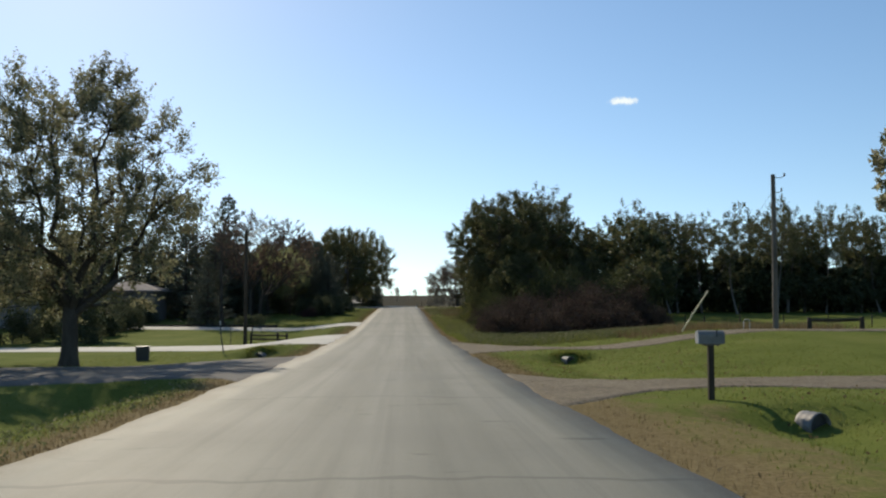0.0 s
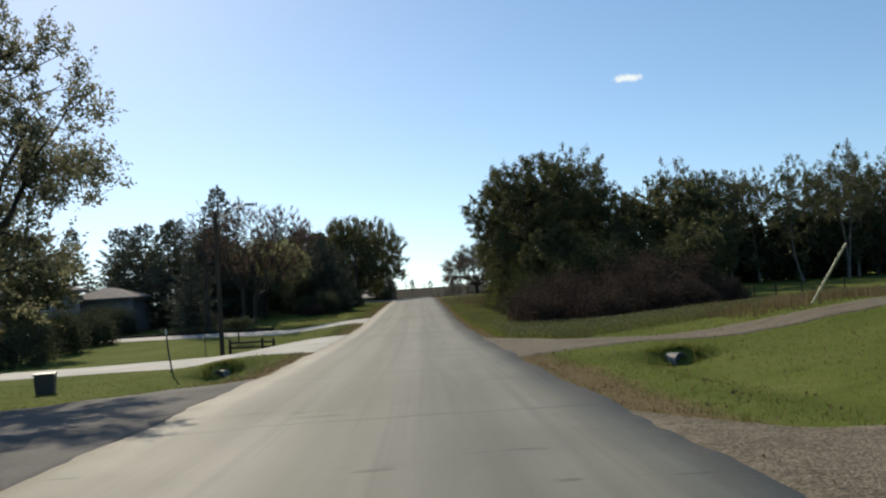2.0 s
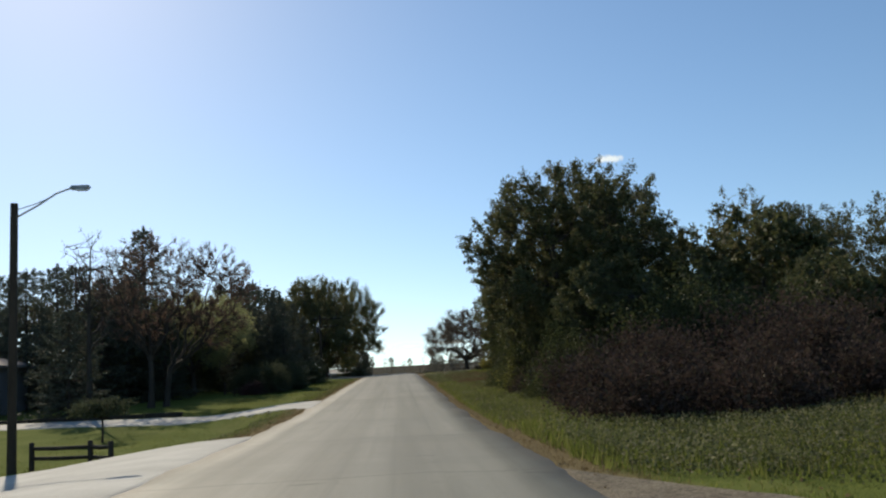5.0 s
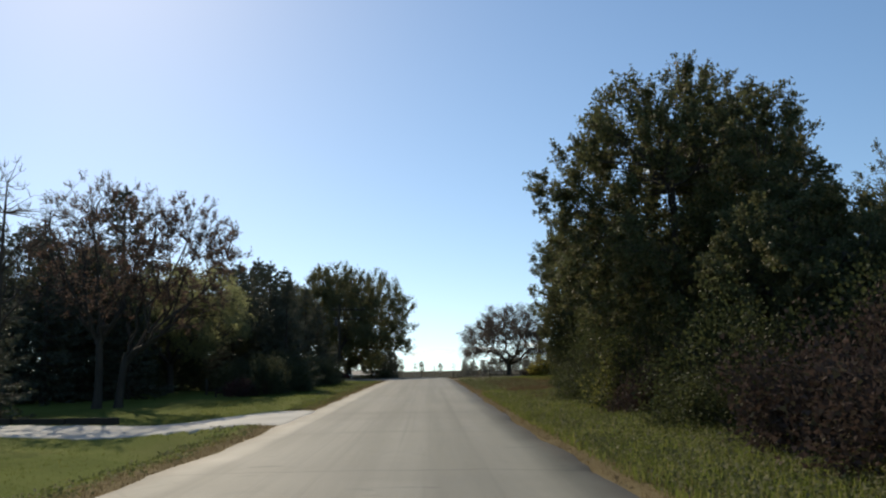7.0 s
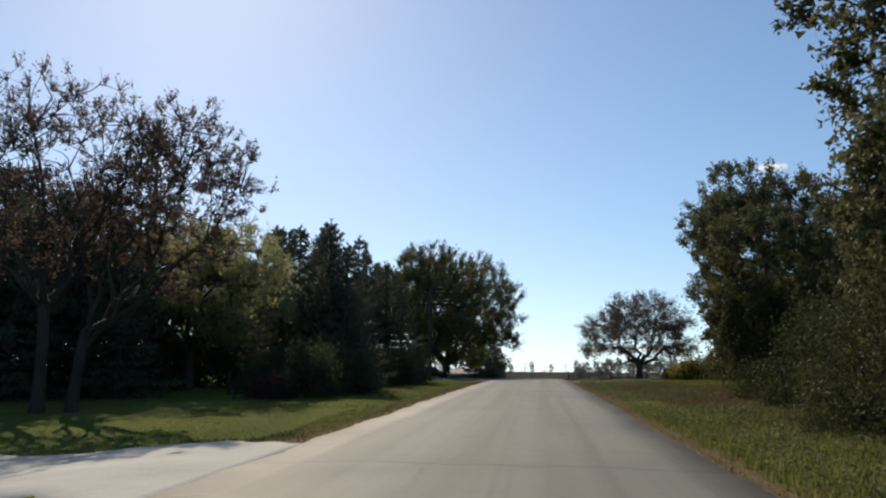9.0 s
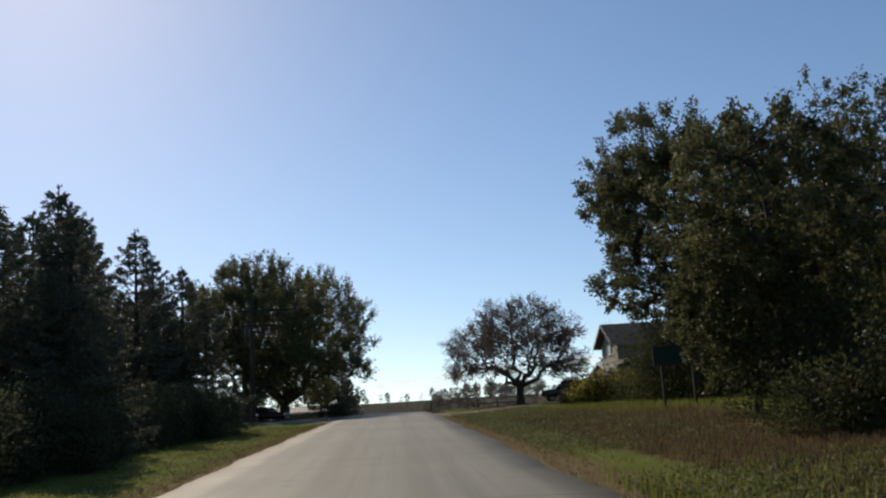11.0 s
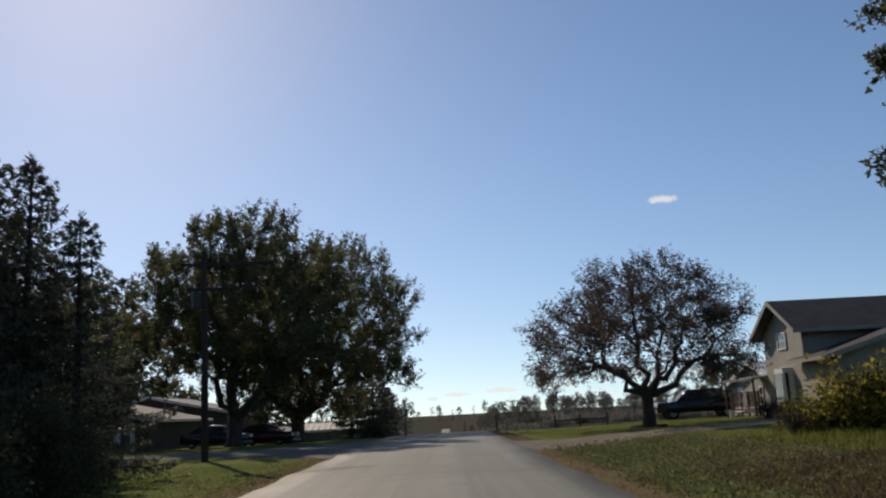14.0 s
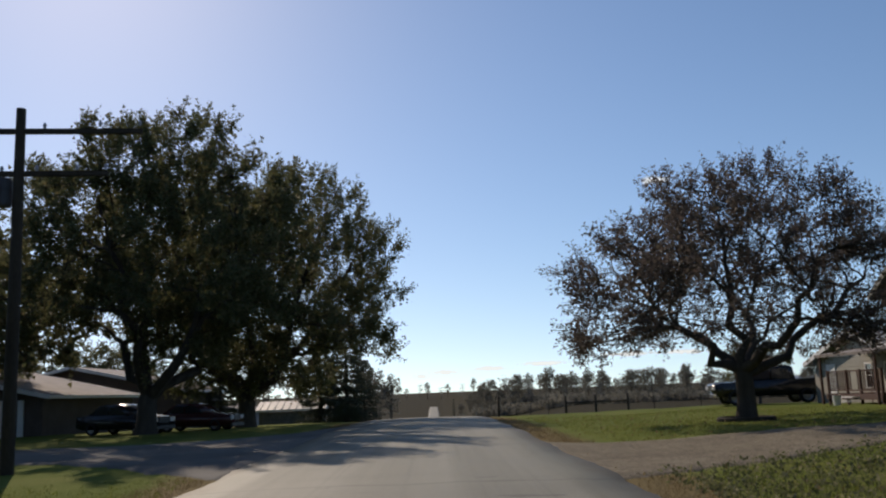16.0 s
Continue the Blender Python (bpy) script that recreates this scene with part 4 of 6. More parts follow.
for ob, x, y, a, s in ((B3, 13.4, 74.0, 30, 1.5), (B3, 16.6, 74.2, 160, 1.3), (B3, 10.8, 74.6, 250, 1.15), (B1, 10.6, 72.0, 250, 0.8), (B1, 19.0, 73.0, 90, 0.9), (B1, 11.5, 63, 70, 0.72), (B1, 14.4, 64.5, 190, 0.9), (B1, 10, 67, 250, 0.75), (B1, 8.0, 62.5, 0, 0.72), (B2, 9.6, 59.0, 70, 1.0), (B2, 12.8, 60.4, 10, 1.0), (B2, 15.6, 62.2, 220, 0.9),
                       (B1, 17, 68.5, 40, 0.58), (B2, 7.4, 66.0, 140, 1.1), (B2, 7.3, 69.5, 200, 1.05), (B1, 9.5, 71.5, 10, 0.75), (B3, 12, 72.5, 190, 1.3), (B3, 8.6, 79.5, 90, 1.15), (B3, 7.9, 84, 200, 1.05),
                       (B3, 7.6, 88.5, 320, 1.0), (B3, 8.0, 93, 30, 1.05), (B2, 7.4, 81.5, 60, 0.85), (B4, 7.0, 86.5, 100, 1.0), (B4, 6.8, 91, 10, 0.9), (B3, 9.4, 97, 110, 1.1), (B4, 8.0, 99, 200, 1.0),
                       (B3, 9.8, 102, 260, 1.1), (B3, 10.6, 106.5, 60, 1.1), (B3, 10.4, 110.5, 160, 1.1), (B4, 8.9, 107, 40, 1.1), (B3, 12.4, 114, 300, 1.0), (B3, 15.4, 120, 20, 1.05), (B3, 16.4, 124.5, 140, 1.1),
                       (B3, 16, 129, 200, 1.2), (B3, 17, 131, 80, 1.2), (B3, 15.6, 133.5, 10, 1.35), (B3, 18.6, 135, 140, 1.5), (B3, 15.0, 131, 70, 1.2), (B3, 13.8, 132.8, 10, 1.25), (B3, 14.4, 135.4, 200, 1.35), (B3, 17.5, 138, 250, 1.3), (B3, 13.5, 76, 10, 1.3), (B3, 12.5, 82, 100, 1.4), (B3, 13, 88, 200, 1.4), (B3, 13, 96, 20, 1.4), (B3, 16, 101, 70, 1.4),
                       (B3, 15, 112, 170, 1.4), (B3, 18, 77, 70, 1.3), (B3, 18, 85, 170, 1.4), (B3, 22, 87, 10, 1.4), (B3, 21, 79, 250, 1.3), (B1, 20.5, 70, 30, 0.42), (B3, 24, 97, 60, 1.5)):
    plant(ob, x, y, a, s)
B5 = bush("vine_bush", 57, 1.2, 1.2, 2.5, 4600, 0.085, LEAF_VINE, "yellow-green vines climbing the wood's edge", group="vine bushes", stems=24, twiggy=50)
plant(B5, 6.9, 84.6, 0, 1.0, False)
plant(B5, 8.0, 80.6, 130, 0.8)
plant(B5, 10.4, 100.0, 40, 0.85)
plant(B5, 11.6, 73.2, 210, 1.0)
plant(B5, 14.6, 72.4, 300, 1.1)
plant(B5, 8.6, 95.4, 80, 0.9)
plant(B5, 9.4, 92.6, 170, 1.15)
Y1 = bush("yellow_bush", 55, 2.1, 1.7, 2.2, 4200, 0.15, LEAF_YELLOW, "bush with bright yellow autumn leaves before the sided house", group="yellow bushes", stems=24, twiggy=80)
plant(Y1, 11.7, 139.8, 0, 0.85, False)
for x, y, a, s in ((14.6, 140.6, 80, 1.0), (17.4, 140.2, 60, 1.1), (13.6, 142.2, 250, 0.85), (10.5, 140.6, 200, 0.55), (13.1, 139.0, 140, 0.85), (15.6, 139.4, 300, 0.95), (16.4, 138.0, 20, 1.0)):
    plant(Y1, x, y, a, s)
GREY_TWIGS = bush("bare_shrub", 56, 1.3, 1.2, 1.7, 500, 0.1, LEAF_CRAB, "leafless grey-brown garden shrub by the house", group="bare shrubs", stems=50, twiggy=220)
plant(GREY_TWIGS, 13.6, 152.8, 0, 0.55, False)
plant(GREY_TWIGS, 14.6, 153.6, 120, 0.9)
plant(GREY_TWIGS, 9.6, 139.8, 40, 0.85)
plant(GREY_TWIGS, 12.8, 148.2, 200, 0.8)

# the gardens on the other side
plant(broadleaf("pale_leaved_tree", 61, 12.6, (6.6, 5.9, 7.0), 0.34, 80000, 0.1, LEAF_PALE, BARK, "large airy tree with pale grey-green leaves beside the driveway",
                clumps=460, limbs=5, boughs=7, bare=0.2, ragged=0.18, clump_r=0.1, lean=(-0.2, 0.5), core=0.0, sprays=7, twigs=5, tight=0.13), -13.9, 37.6, copy=False)
H1 = bush("dark_shrub", 62, 3.4, 3.0, 5.2, 4600, 0.24, LEAF_HEDGE, "tall dark evergreen shrub on the lawn by the drive", group="dark shrubs", stems=16, ragged=0.2)
H2 = bush("dark_shrub", 63, 2.2, 2.0, 3.0, 13000, 0.085, LEAF_HEDGE, "rounded dark evergreen shrub on the lawn", group="dark shrubs", stems=14, ragged=0.15)
plant(H1, -26.8, 80.5, 0, 0.66, False)
plant(H2, -27.6, 88.0, 0, 1.05, False)
for ob, x, y, a, s in ((H1, -23.6, 65.5, 90, 0.74), (H1, -25.2, 72.5, 150, 0.7), (H1, -28.4, 66.5, 250, 0.8), (H1, -29.0, 85.0, 200, 0.62), (H1, -30.5, 77, 10, 0.75), (H1, -33, 83, 60, 0.75), (H1, -37, 79, 130, 0.85), (H2, -28.6, 97.5, 40, 1.0), (H1, -27.0, 86.5, 300, 0.5), (H2, -30.6, 99.0, 100, 1.0), (H1, -35, 70, 100, 0.8), (H2, -31.5, 95.4, 250, 0.9),
                       (H2, -10.0, 111.0, 70, 0.85), (H2, -9.4, 114.0, 10, 0.85), (H2, -9.8, 117.2, 160, 0.9), (H2, -12.2, 113, 200, 0.75), (H2, -10.4, 120.6, 250, 0.95), (H2, -10.8, 124.6, 30, 0.95), (H2, -10.2, 128.0, 90, 0.9), (H2, -9.4, 131.2, 310, 0.85), (H2, -8.8, 134.6, 150, 0.78),
                       (H1, -16.8, 118.5, 40, 0.8), (H1, -20.2, 120.5, 140, 0.9), (H1, -13.6, 117.0, 250, 0.6), (H1, -24.0, 121.0, 10, 0.9), (H1, -18.6, 114.4, 80, 0.62), (H1, -22.4, 113.6, 190, 0.7), (H2, -6.6, 196.2, 0, 0.5), (H1, -22, 152, 20, 0.7), (H1, -19.5, 146, 80, 0.75), (H2, -16, 141, 40, 1.0)):
    plant(ob, x, y, a, s)
S1 = spruce("spruce_tree", 71, 10.5, 4.0, "dark green spruce with tiered sagging branches in the garden", "spruces", whorls=24, dense=1.05, taper=0.85, needle=0.22)
S2 = spruce("spruce_tree", 72, 9.6, 4.2, "broad dark spruce in the garden beside the drive", "spruces", whorls=24, taper=0.65, dense=1.05, needle=0.22)
S3 = spruce("spruce_tree", 73, 10.4, 3.9, "tall Norway spruce with upturned branch tips beside the lawn", "spruces", whorls=19, taper=0.9, dense=2.1, needle=0.17)
plant(S1, -26.0, 107.0, 0, 1.05, False)
plant(S2, -30.2, 111.5, 0, 1.16, False)
plant(S3, -13.0, 135.6, 0, 1.03, False)
for ob, x, y, a, s in ((S2, -27.6, 115.5, 60, 1.05), (S1, -22.4, 106.6, 130, 0.9), (S2, -34, 117, 200, 1.0), (S1, -40.6, 119, 40, 1.06), (S1, -24.8, 126.4, 20, 1.5), (S2, -20.6, 94.6, 200, 0.62), (S1, -43, 114, 80, 0.98), (S2, -47.5, 112, 10, 1.0), (S2, -23.4, 117, 140, 0.95), (S2, -21.5, 110, 10, 0.85),
                       (S3, -15.2, 134.2, 100, 1.07), (S3, -13.2, 139.8, 160, 0.93), (S3, -11.5, 139.4, 230, 0.86), (S3, -10.5, 140.4, 30, 0.72), (S3, -16.4, 138.4, 70, 1.05), (S3, -11.8, 121.6, 140, 0.9), (S3, -9.9, 117.6, 250, 0.72), (S3, -10.9, 118.6, 20, 0.7),
                       (S2, -14.6, 121.5, 80, 0.82), (S1, -13.4, 127.0, 140, 0.9), (S1, -18.4, 109.5, 310, 0.7), (S1, -15.8, 129.5, 60, 0.95), (S1, -19.5, 125.5, 30, 0.9), (S1, -18.5, 133, 190, 1.0), (S2, -14.6, 145, 100, 0.8)):
    plant(ob, x, y, a, s)
cedar = spruce("cedar_tree", 95, 8.2, 2.1, "dense dark columnar cedar beyond the maples", "cedars beyond the maples", whorls=24, taper=0.5, dense=2.0, bare=0.02)
plant(cedar, -6.7, 198.0, 0, 1.0, False)
for x, y, a, k in ((-8.9, 199.6, 70, 0.95), (-5.6, 201.5, 150, 0.6), (-17.4, 203.0, 220, 0.8)):
    plant(cedar, x, y, a, k)
M1 = broadleaf("thinning_maple", 81, 12.4, (4.3, 4.3, 8.2), 0.2, 10000, 0.085, LEAF_RED, BARK, "half-bare maple with a dome of fine twigs and brown leaves", group="thinning maples",
               clumps=380, limbs=5, boughs=8, bare=0.3, ragged=0.06, twigs=7, clump_r=0.09, core=0.0, sprays=7, shoot=0.8, tight=0.12)
M2 = broadleaf("thinning_maple", 82, 11.8, (3.6, 4.1, 7.9), 0.2, 12000, 0.085, LEAF_RED, BARK, "half-bare maple fanning out with russet leaves on its twigs", group="thinning maples",
               clumps=380, limbs=5, boughs=9, bare=0.25, ragged=0.06, twigs=7, clump_r=0.09, core=0.0, sprays=7, shoot=0.8, tight=0.12, lean=(3.4, 0.4))
plant(M1, -17.4, 101.6, 0, 1.05, False)
plant(M2, -16.5, 102.3, 0, 1.0, False)
plant(M1, -24, 114, 90, 0.9)
plant(broadleaf("bare_tree", 83, 11.6, (2.6, 4.4, 7.4), 0.2, 0, 0.2, LEAF_RED, BARK, "leafless tree with pale upright twigs",
                clumps=130, limbs=14, bare=0.25, ragged=0.3, twigs=6, clump_r=0.1), -18.9, 93.6, 0, 1.1, False)
G1 = broadleaf("garden_tree", 84, 8.6, (4.4, 3.6, 4.9), 0.2, 11500, 0.17, LEAF_MAPLE, BARK, "dense dark garden tree in front of the houses", group="garden trees",
               clumps=200, limbs=9, bare=0.12, ragged=0.15, clump_r=0.12, core_leaf=1.5)
plant(G1, -27.3, 73.5, 0, 1.1, False)
for x, y, a, s in ((-31.5, 66.0, 60, 1.05), (-23, 112, 150, 1.0), (-12.4, 121.5, 220, 0.5), (-19.6, 160.5, 20, 0.85), (-24.5, 166, 170, 1.0), (-25.6, 180, 60, 1.42), (-33, 172, 250, 1.2), (-34, 122, 40, 1.0), (-20, 119, 300, 0.9), (33.5, 222, 40, 0.75), (-41, 226, 210, 1.2), (-36, 229, 330, 1.08)):
    plant(G1, x, y, a, s)
plant(broadleaf("willow_tree", 85, 9.2, (5.6, 3.6, 5.7), 0.24, 60000, 0.1, LEAF_WILLOW, BARK, "broad green weeping willow on the lawn",
                clumps=360, limbs=5, boughs=6, bare=0.25, ragged=0.08, clump_r=0.11, droop=1.4, slim=0.35, core=0.05, shoot=-0.25, sprays=5), -17.6, 115.6, copy=False)
plant(bush("umbrella_shrub", 86, 1.5, 1.4, 0.8, 3600, 0.1, LEAF_HEDGE, "small umbrella-shaped shrub on a thin stem", stems=10), -13.2, 78.2, copy=False, sink=-1.15)
v, f = tube_arrays([(np.array([[0, 0, -1.3], [0.03, 0, -0.6], [0, 0, 0.1]]), np.array([0.06, 0.045, 0.04]))], 6)
put("trunk", mesh_from("trunk", v, f, 4), BARK, bpy.data.objects["umbrella_shrub"], "", True)
plant(bush("barberry_shrub", 88, 1.25, 1.1, 1.25, 3600, 0.07, LEAF_BARBERRY, "rounded purple-brown barberry shrub on the lawn", stems=30, ragged=0.12, twiggy=40), -11.4, 109.6, copy=False)
# foliage that reaches in beside the mailbox
plant(broadleaf("verge_tree", 87, 10.0, (4.2, 4.0, 6.2), 0.2, 6000, 0.2, LEAF_PALE, GREY_BARK, "thin-leaved tree beyond the gravel drive", clumps=90, limbs=9, bare=0.3, ragged=0.3, clump_r=0.12), 24.0, 35.0, copy=False)

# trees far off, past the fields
F1 = broadleaf("field_tree", 91, 10.4, (2.7, 4.6, 5.9), 0.2, 1700, 0.27, LEAF_FAR_HAZED, BARK, "distant tree at the edge of the fields, haze put into its grey-green leaf colour", group="far field trees",
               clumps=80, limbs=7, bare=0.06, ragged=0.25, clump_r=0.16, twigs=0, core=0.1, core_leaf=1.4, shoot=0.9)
F2 = broadleaf("field_tree", 92, 10.6, (2.2, 4.6, 6.0), 0.18, 420, 0.25, LEAF_FAR_HAZED, GREY_BARK, "distant thin leafless tree along the field's edge", group="far field trees",
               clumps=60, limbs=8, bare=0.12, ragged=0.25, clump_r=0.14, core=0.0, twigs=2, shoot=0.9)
plant(F1, 16, 430, 0, 1.0, False)
plant(F2, 24, 436, 0, 1.0, False)
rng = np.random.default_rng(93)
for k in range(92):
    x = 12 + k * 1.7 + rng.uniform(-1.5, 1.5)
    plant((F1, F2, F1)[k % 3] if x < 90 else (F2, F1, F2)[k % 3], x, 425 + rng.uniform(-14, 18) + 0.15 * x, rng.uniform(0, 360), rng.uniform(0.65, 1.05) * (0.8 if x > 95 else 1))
SC = bush("field_scrub", 95, 4.0, 3.0, 2.0, 900, 0.4, LEAF_FAR_HAZED, "distant scrub along the field's edge", group="field scrub", stems=12)
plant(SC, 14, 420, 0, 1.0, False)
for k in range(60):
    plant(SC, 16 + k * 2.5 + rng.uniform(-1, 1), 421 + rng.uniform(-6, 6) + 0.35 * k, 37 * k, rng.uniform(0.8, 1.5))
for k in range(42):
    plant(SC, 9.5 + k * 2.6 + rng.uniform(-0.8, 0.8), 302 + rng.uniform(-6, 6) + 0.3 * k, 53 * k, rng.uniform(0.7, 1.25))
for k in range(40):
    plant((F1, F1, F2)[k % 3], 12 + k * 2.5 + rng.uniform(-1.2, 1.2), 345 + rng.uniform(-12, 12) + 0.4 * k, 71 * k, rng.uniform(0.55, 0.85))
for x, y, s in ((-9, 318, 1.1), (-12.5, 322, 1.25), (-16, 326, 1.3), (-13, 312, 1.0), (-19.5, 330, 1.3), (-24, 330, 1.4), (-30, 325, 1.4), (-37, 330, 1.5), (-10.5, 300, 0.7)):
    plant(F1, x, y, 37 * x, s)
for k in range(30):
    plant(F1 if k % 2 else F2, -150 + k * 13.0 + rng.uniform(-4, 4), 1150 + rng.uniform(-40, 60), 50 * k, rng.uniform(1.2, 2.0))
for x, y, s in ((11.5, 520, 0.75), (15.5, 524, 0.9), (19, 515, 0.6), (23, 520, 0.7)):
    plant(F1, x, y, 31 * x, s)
plant(spruce("narrow_cedar", 94, 11.0, 1.2, "narrow dark cedar far down the road", whorls=16), 8.4, 522, copy=False)


# ---- small building helpers ----
def rod(points, radii, sides=8):
    v, f = tube_arrays([(np.array(points, float), np.array(radii, float))], sides)
    return mesh_from("rod", v, f, 4)


def lathe(rows, segments=20):
    """A round mesh about z from (radius, height) rows, closed where the radius is nought."""
    bm = bmesh.new()
    rings = []
    for r, z in rows:
        rings.append([bm.verts.new((r * math.cos(2 * math.pi * k / segments), r * math.sin(2 * math.pi * k / segments), z)) for k in range(segments)] if r > 1e-6 else [bm.verts.new((0, 0, z))])
    for a, b in zip(rings, rings[1:]):
        for k in range(segments):
            q = (a[k % len(a)], a[(k + 1) % len(a)], b[(k + 1) % len(b)], b[k % len(b)])
            q = list(dict.fromkeys(q))
            if len(q) > 2:
                bm.faces.new(q)
    return bm


def prism(profile, width, axis="y"):
    """A profile of (a, z) points drawn out along an axis, centred on it."""
    bm = bmesh.new()
    ends = []
    for s in (-width / 2, width / 2):
        ends.append([bm.verts.new((a, s, z) if axis == "y" else (s, a, z)) for a, z in profile])
    bm.faces.new(ends[0])
    bm.faces.new(ends[1][::-1])
    n = len(profile)
    for k in range(n):
        bm.faces.new((ends[0][k], ends[1][k], ends[1][(k + 1) % n], ends[0][(k + 1) % n]))
    return bm


def soften(bm, offset, segments=2):
    bmesh.ops.bevel(bm, geom=[e for e in bm.edges if e.calc_face_angle(0) > 0.3], offset=offset, segments=segments, affect="EDGES")
    return bm


def turned(bm, m):
    bmesh.ops.transform(bm, matrix=m, verts=bm.verts)
    return bm


# ---- beside the first stretch of road ----
def mailbox(x, y):
    thing = holder("mailbox", pose(x, y, ground_at(x, y), 0, 0, -4) @ Matrix.Scale(1.06, 4), "grey metal mailbox on a dark wooden post beside the gravel drive", "mailbox")
    part("post", box(0.1, 0.1, 1.15, (0, 0, -0.1), 0.008), DARK_WOOD, thing, "dark weathered wooden post")
    prof = [(-0.1, 0), (0.1, 0), (0.1, 0.14)] + [(0.1 * math.cos(a), 0.14 + 0.09 * math.sin(a)) for a in np.linspace(0.2, math.pi - 0.2, 9)] + [(-0.1, 0.14)]
    part("box", turned(soften(prism(prof, 0.45, "x"), 0.004), Matrix.Translation((0, 0, 0.98))), OLD_STEEL, thing)
    part("door", turned(prism([(-0.098, 0.004), (0.098, 0.004), (0.098, 0.14)] + [(0.098 * math.cos(a), 0.14 + 0.086 * math.sin(a)) for a in np.linspace(0.2, math.pi - 0.2, 9)] + [(-0.098, 0.14)], 0.012, "x"), Matrix.Translation((-0.233, 0, 0.98))), GALVANISED, thing)
    part("flag", box(0.02, 0.006, 0.12, (0.08, -0.108, 1.1)), DARK_METAL, thing)
    part("bracket", box(0.3, 0.14, 0.03, (0, 0, 0.95), 0.004), WEATHERED, thing)


mailbox(5.72, 16.25)


def culvert(x, y, z, length, r, label, facing=-1, turn=35):
    thing = holder("culvert_pipe", pose(x, y, z, 0, 0, turn), label, "culvert")
    bm = bmesh.new()
    n, seg = int(length / 0.05), 22
    outer = []
    for k in range(n + 1):
        rr = r + 0.006 * math.sin(k * 2.2)
        outer.append([bm.verts.new((rr * math.cos(2 * math.pi * q / seg), -facing * k * length / n, rr * math.sin(2 * math.pi * q / seg))) for q in range(seg)])
    inner = [[bm.verts.new((v.co.x * 0.95, v.co.y, v.co.z * 0.95)) for v in ring] for ring in (outer[0], outer[-1])]
    for a, b in zip(outer, outer[1:]):
        for q in range(seg):
            bm.faces.new((a[q], a[(q + 1) % seg], b[(q + 1) % seg], b[q]))
    for a, b in ((outer[0], inner[0]), (inner[0], inner[1]), (inner[1], outer[-1])):
        for q in range(seg):
            bm.faces.new((a[q], a[(q + 1) % seg], b[(q + 1) % seg], b[q]))
    part("pipe", bm, OLD_STEEL, thing, "", True)
    # a dark disc across the bore stands in for the shade inside
    bm = bmesh.new()
    bmesh.ops.create_circle(bm, cap_ends=True, segments=20, radius=r * 0.93, matrix=Matrix.Translation((0, -facing * length * 0.22, 0)) @ Matrix.Rotation(radians(90), 4, "X"))
    part("bore_shade", bm, DARK_METAL, thing, "dark disc standing for the shade inside the pipe")


culvert(6.95, 14.5, ground_at(6.95, 14.5) + 0.07, 0.36, 0.235, "corrugated steel culvert pipe opening into the grassy ditch", turn=22)
culvert(6.8, 35.6, ground_at(6.8, 35.5) + 0.05, 0.42, 0.25, "corrugated steel culvert pipe under the dirt lane")
culvert(-7.5, 46.4, ground_at(-7.5, 46.3) + 0.02, 0.5, 0.36, "wide steel culvert pipe under the concrete drive", turn=-35)


def utility_pole(x, y, h, label, arms, wood=WEATHERED):
    """arms: rows of (height, reach, azimuth in degrees)."""
    thing = holder("utility_pole", pose(x, y, ground_at(x, y)), label, "utility pole")
    put("pole", rod([(0, 0, -0.3), (0.01, 0, h * 0.5), (0, 0, h)], [0.15, 0.13, 0.105], 12), wood, thing, "", True)
    for z, reach, a in arms:
        d = np.array([math.cos(radians(a)), math.sin(radians(a)), 0])
        put("bracket", rod([(0, 0, z), d * reach * 0.6 + np.array([0, 0, z - 0.02]), d * reach + np.array([0, 0, z + 0.05])], [0.02, 0.018, 0.018], 6), DARK_METAL, thing)
        part("insulator", turned(lathe([(0, 0), (0.05, 0.01), (0.035, 0.05), (0.06, 0.07), (0.04, 0.12), (0.05, 0.15), (0, 0.18)], 10), Matrix.Translation((*(d * reach)[:2], z + 0.04))), DARK_METAL, thing)
    return thing


utility_pole(18.6, 43.4, 7.8, "tall weathered wooden utility pole beside the dirt lane", [(7.65, 0.55, -10), (6.9, 0.4, -10), (6.1, 0.35, -10)])
gz, px_, py_ = ground_at(13.8, 43.6), 18.6, 43.4
guy = holder("guy_wire", pose(13.8, 43.6, gz), "steel guy wire with a pale plastic guard staying the pole", "guy wire")
end = np.array([px_ - 13.8, py_ - 43.6, ground_at(px_, py_) + 7.0 - gz])
put("wire", rod([(0, 0, -0.05), end * 0.5, end], [0.006, 0.006, 0.006], 5), DARK_METAL, guy)
put("guard", rod([end * 0.02, end * 0.16, end * 0.3], [0.04, 0.04, 0.04], 10), YELLOW_PLASTIC, guy, "pale yellow plastic guard")


def rail_barrier(pts, h, label, rails=(0.75,), name="rail_fence", r=0.075, material=None):
    x0, y0 = pts[0]
    thing = holder(name, pose(x0, y0, ground_at(x0, y0)), label, "fence")
    z0 = ground_at(x0, y0)
    q = [np.array([x - x0, y - y0, ground_at(x, y) - z0]) for x, y in pts]
    for k, p in enumerate(q):
        put("post", rod([p + (0, 0, -0.15), p + (0.01, 0, h * 0.5), p + (0, 0, h), p + (0, 0, h + 0.02)], [r, r * 0.95, r * 0.9, 0.01], 8), material or DARK_WOOD, thing)
    for a, b in zip(q, q[1:]):
        for s in rails:
            put("rail", rod([a + (0, 0, h * s), (a + b) / 2 + (0, 0, h * s - 0.02), b + (0, 0, h * s)], [r * 0.7, r * 0.75, r * 0.65], 6), material or DARK_WOOD, thing)
    return thing


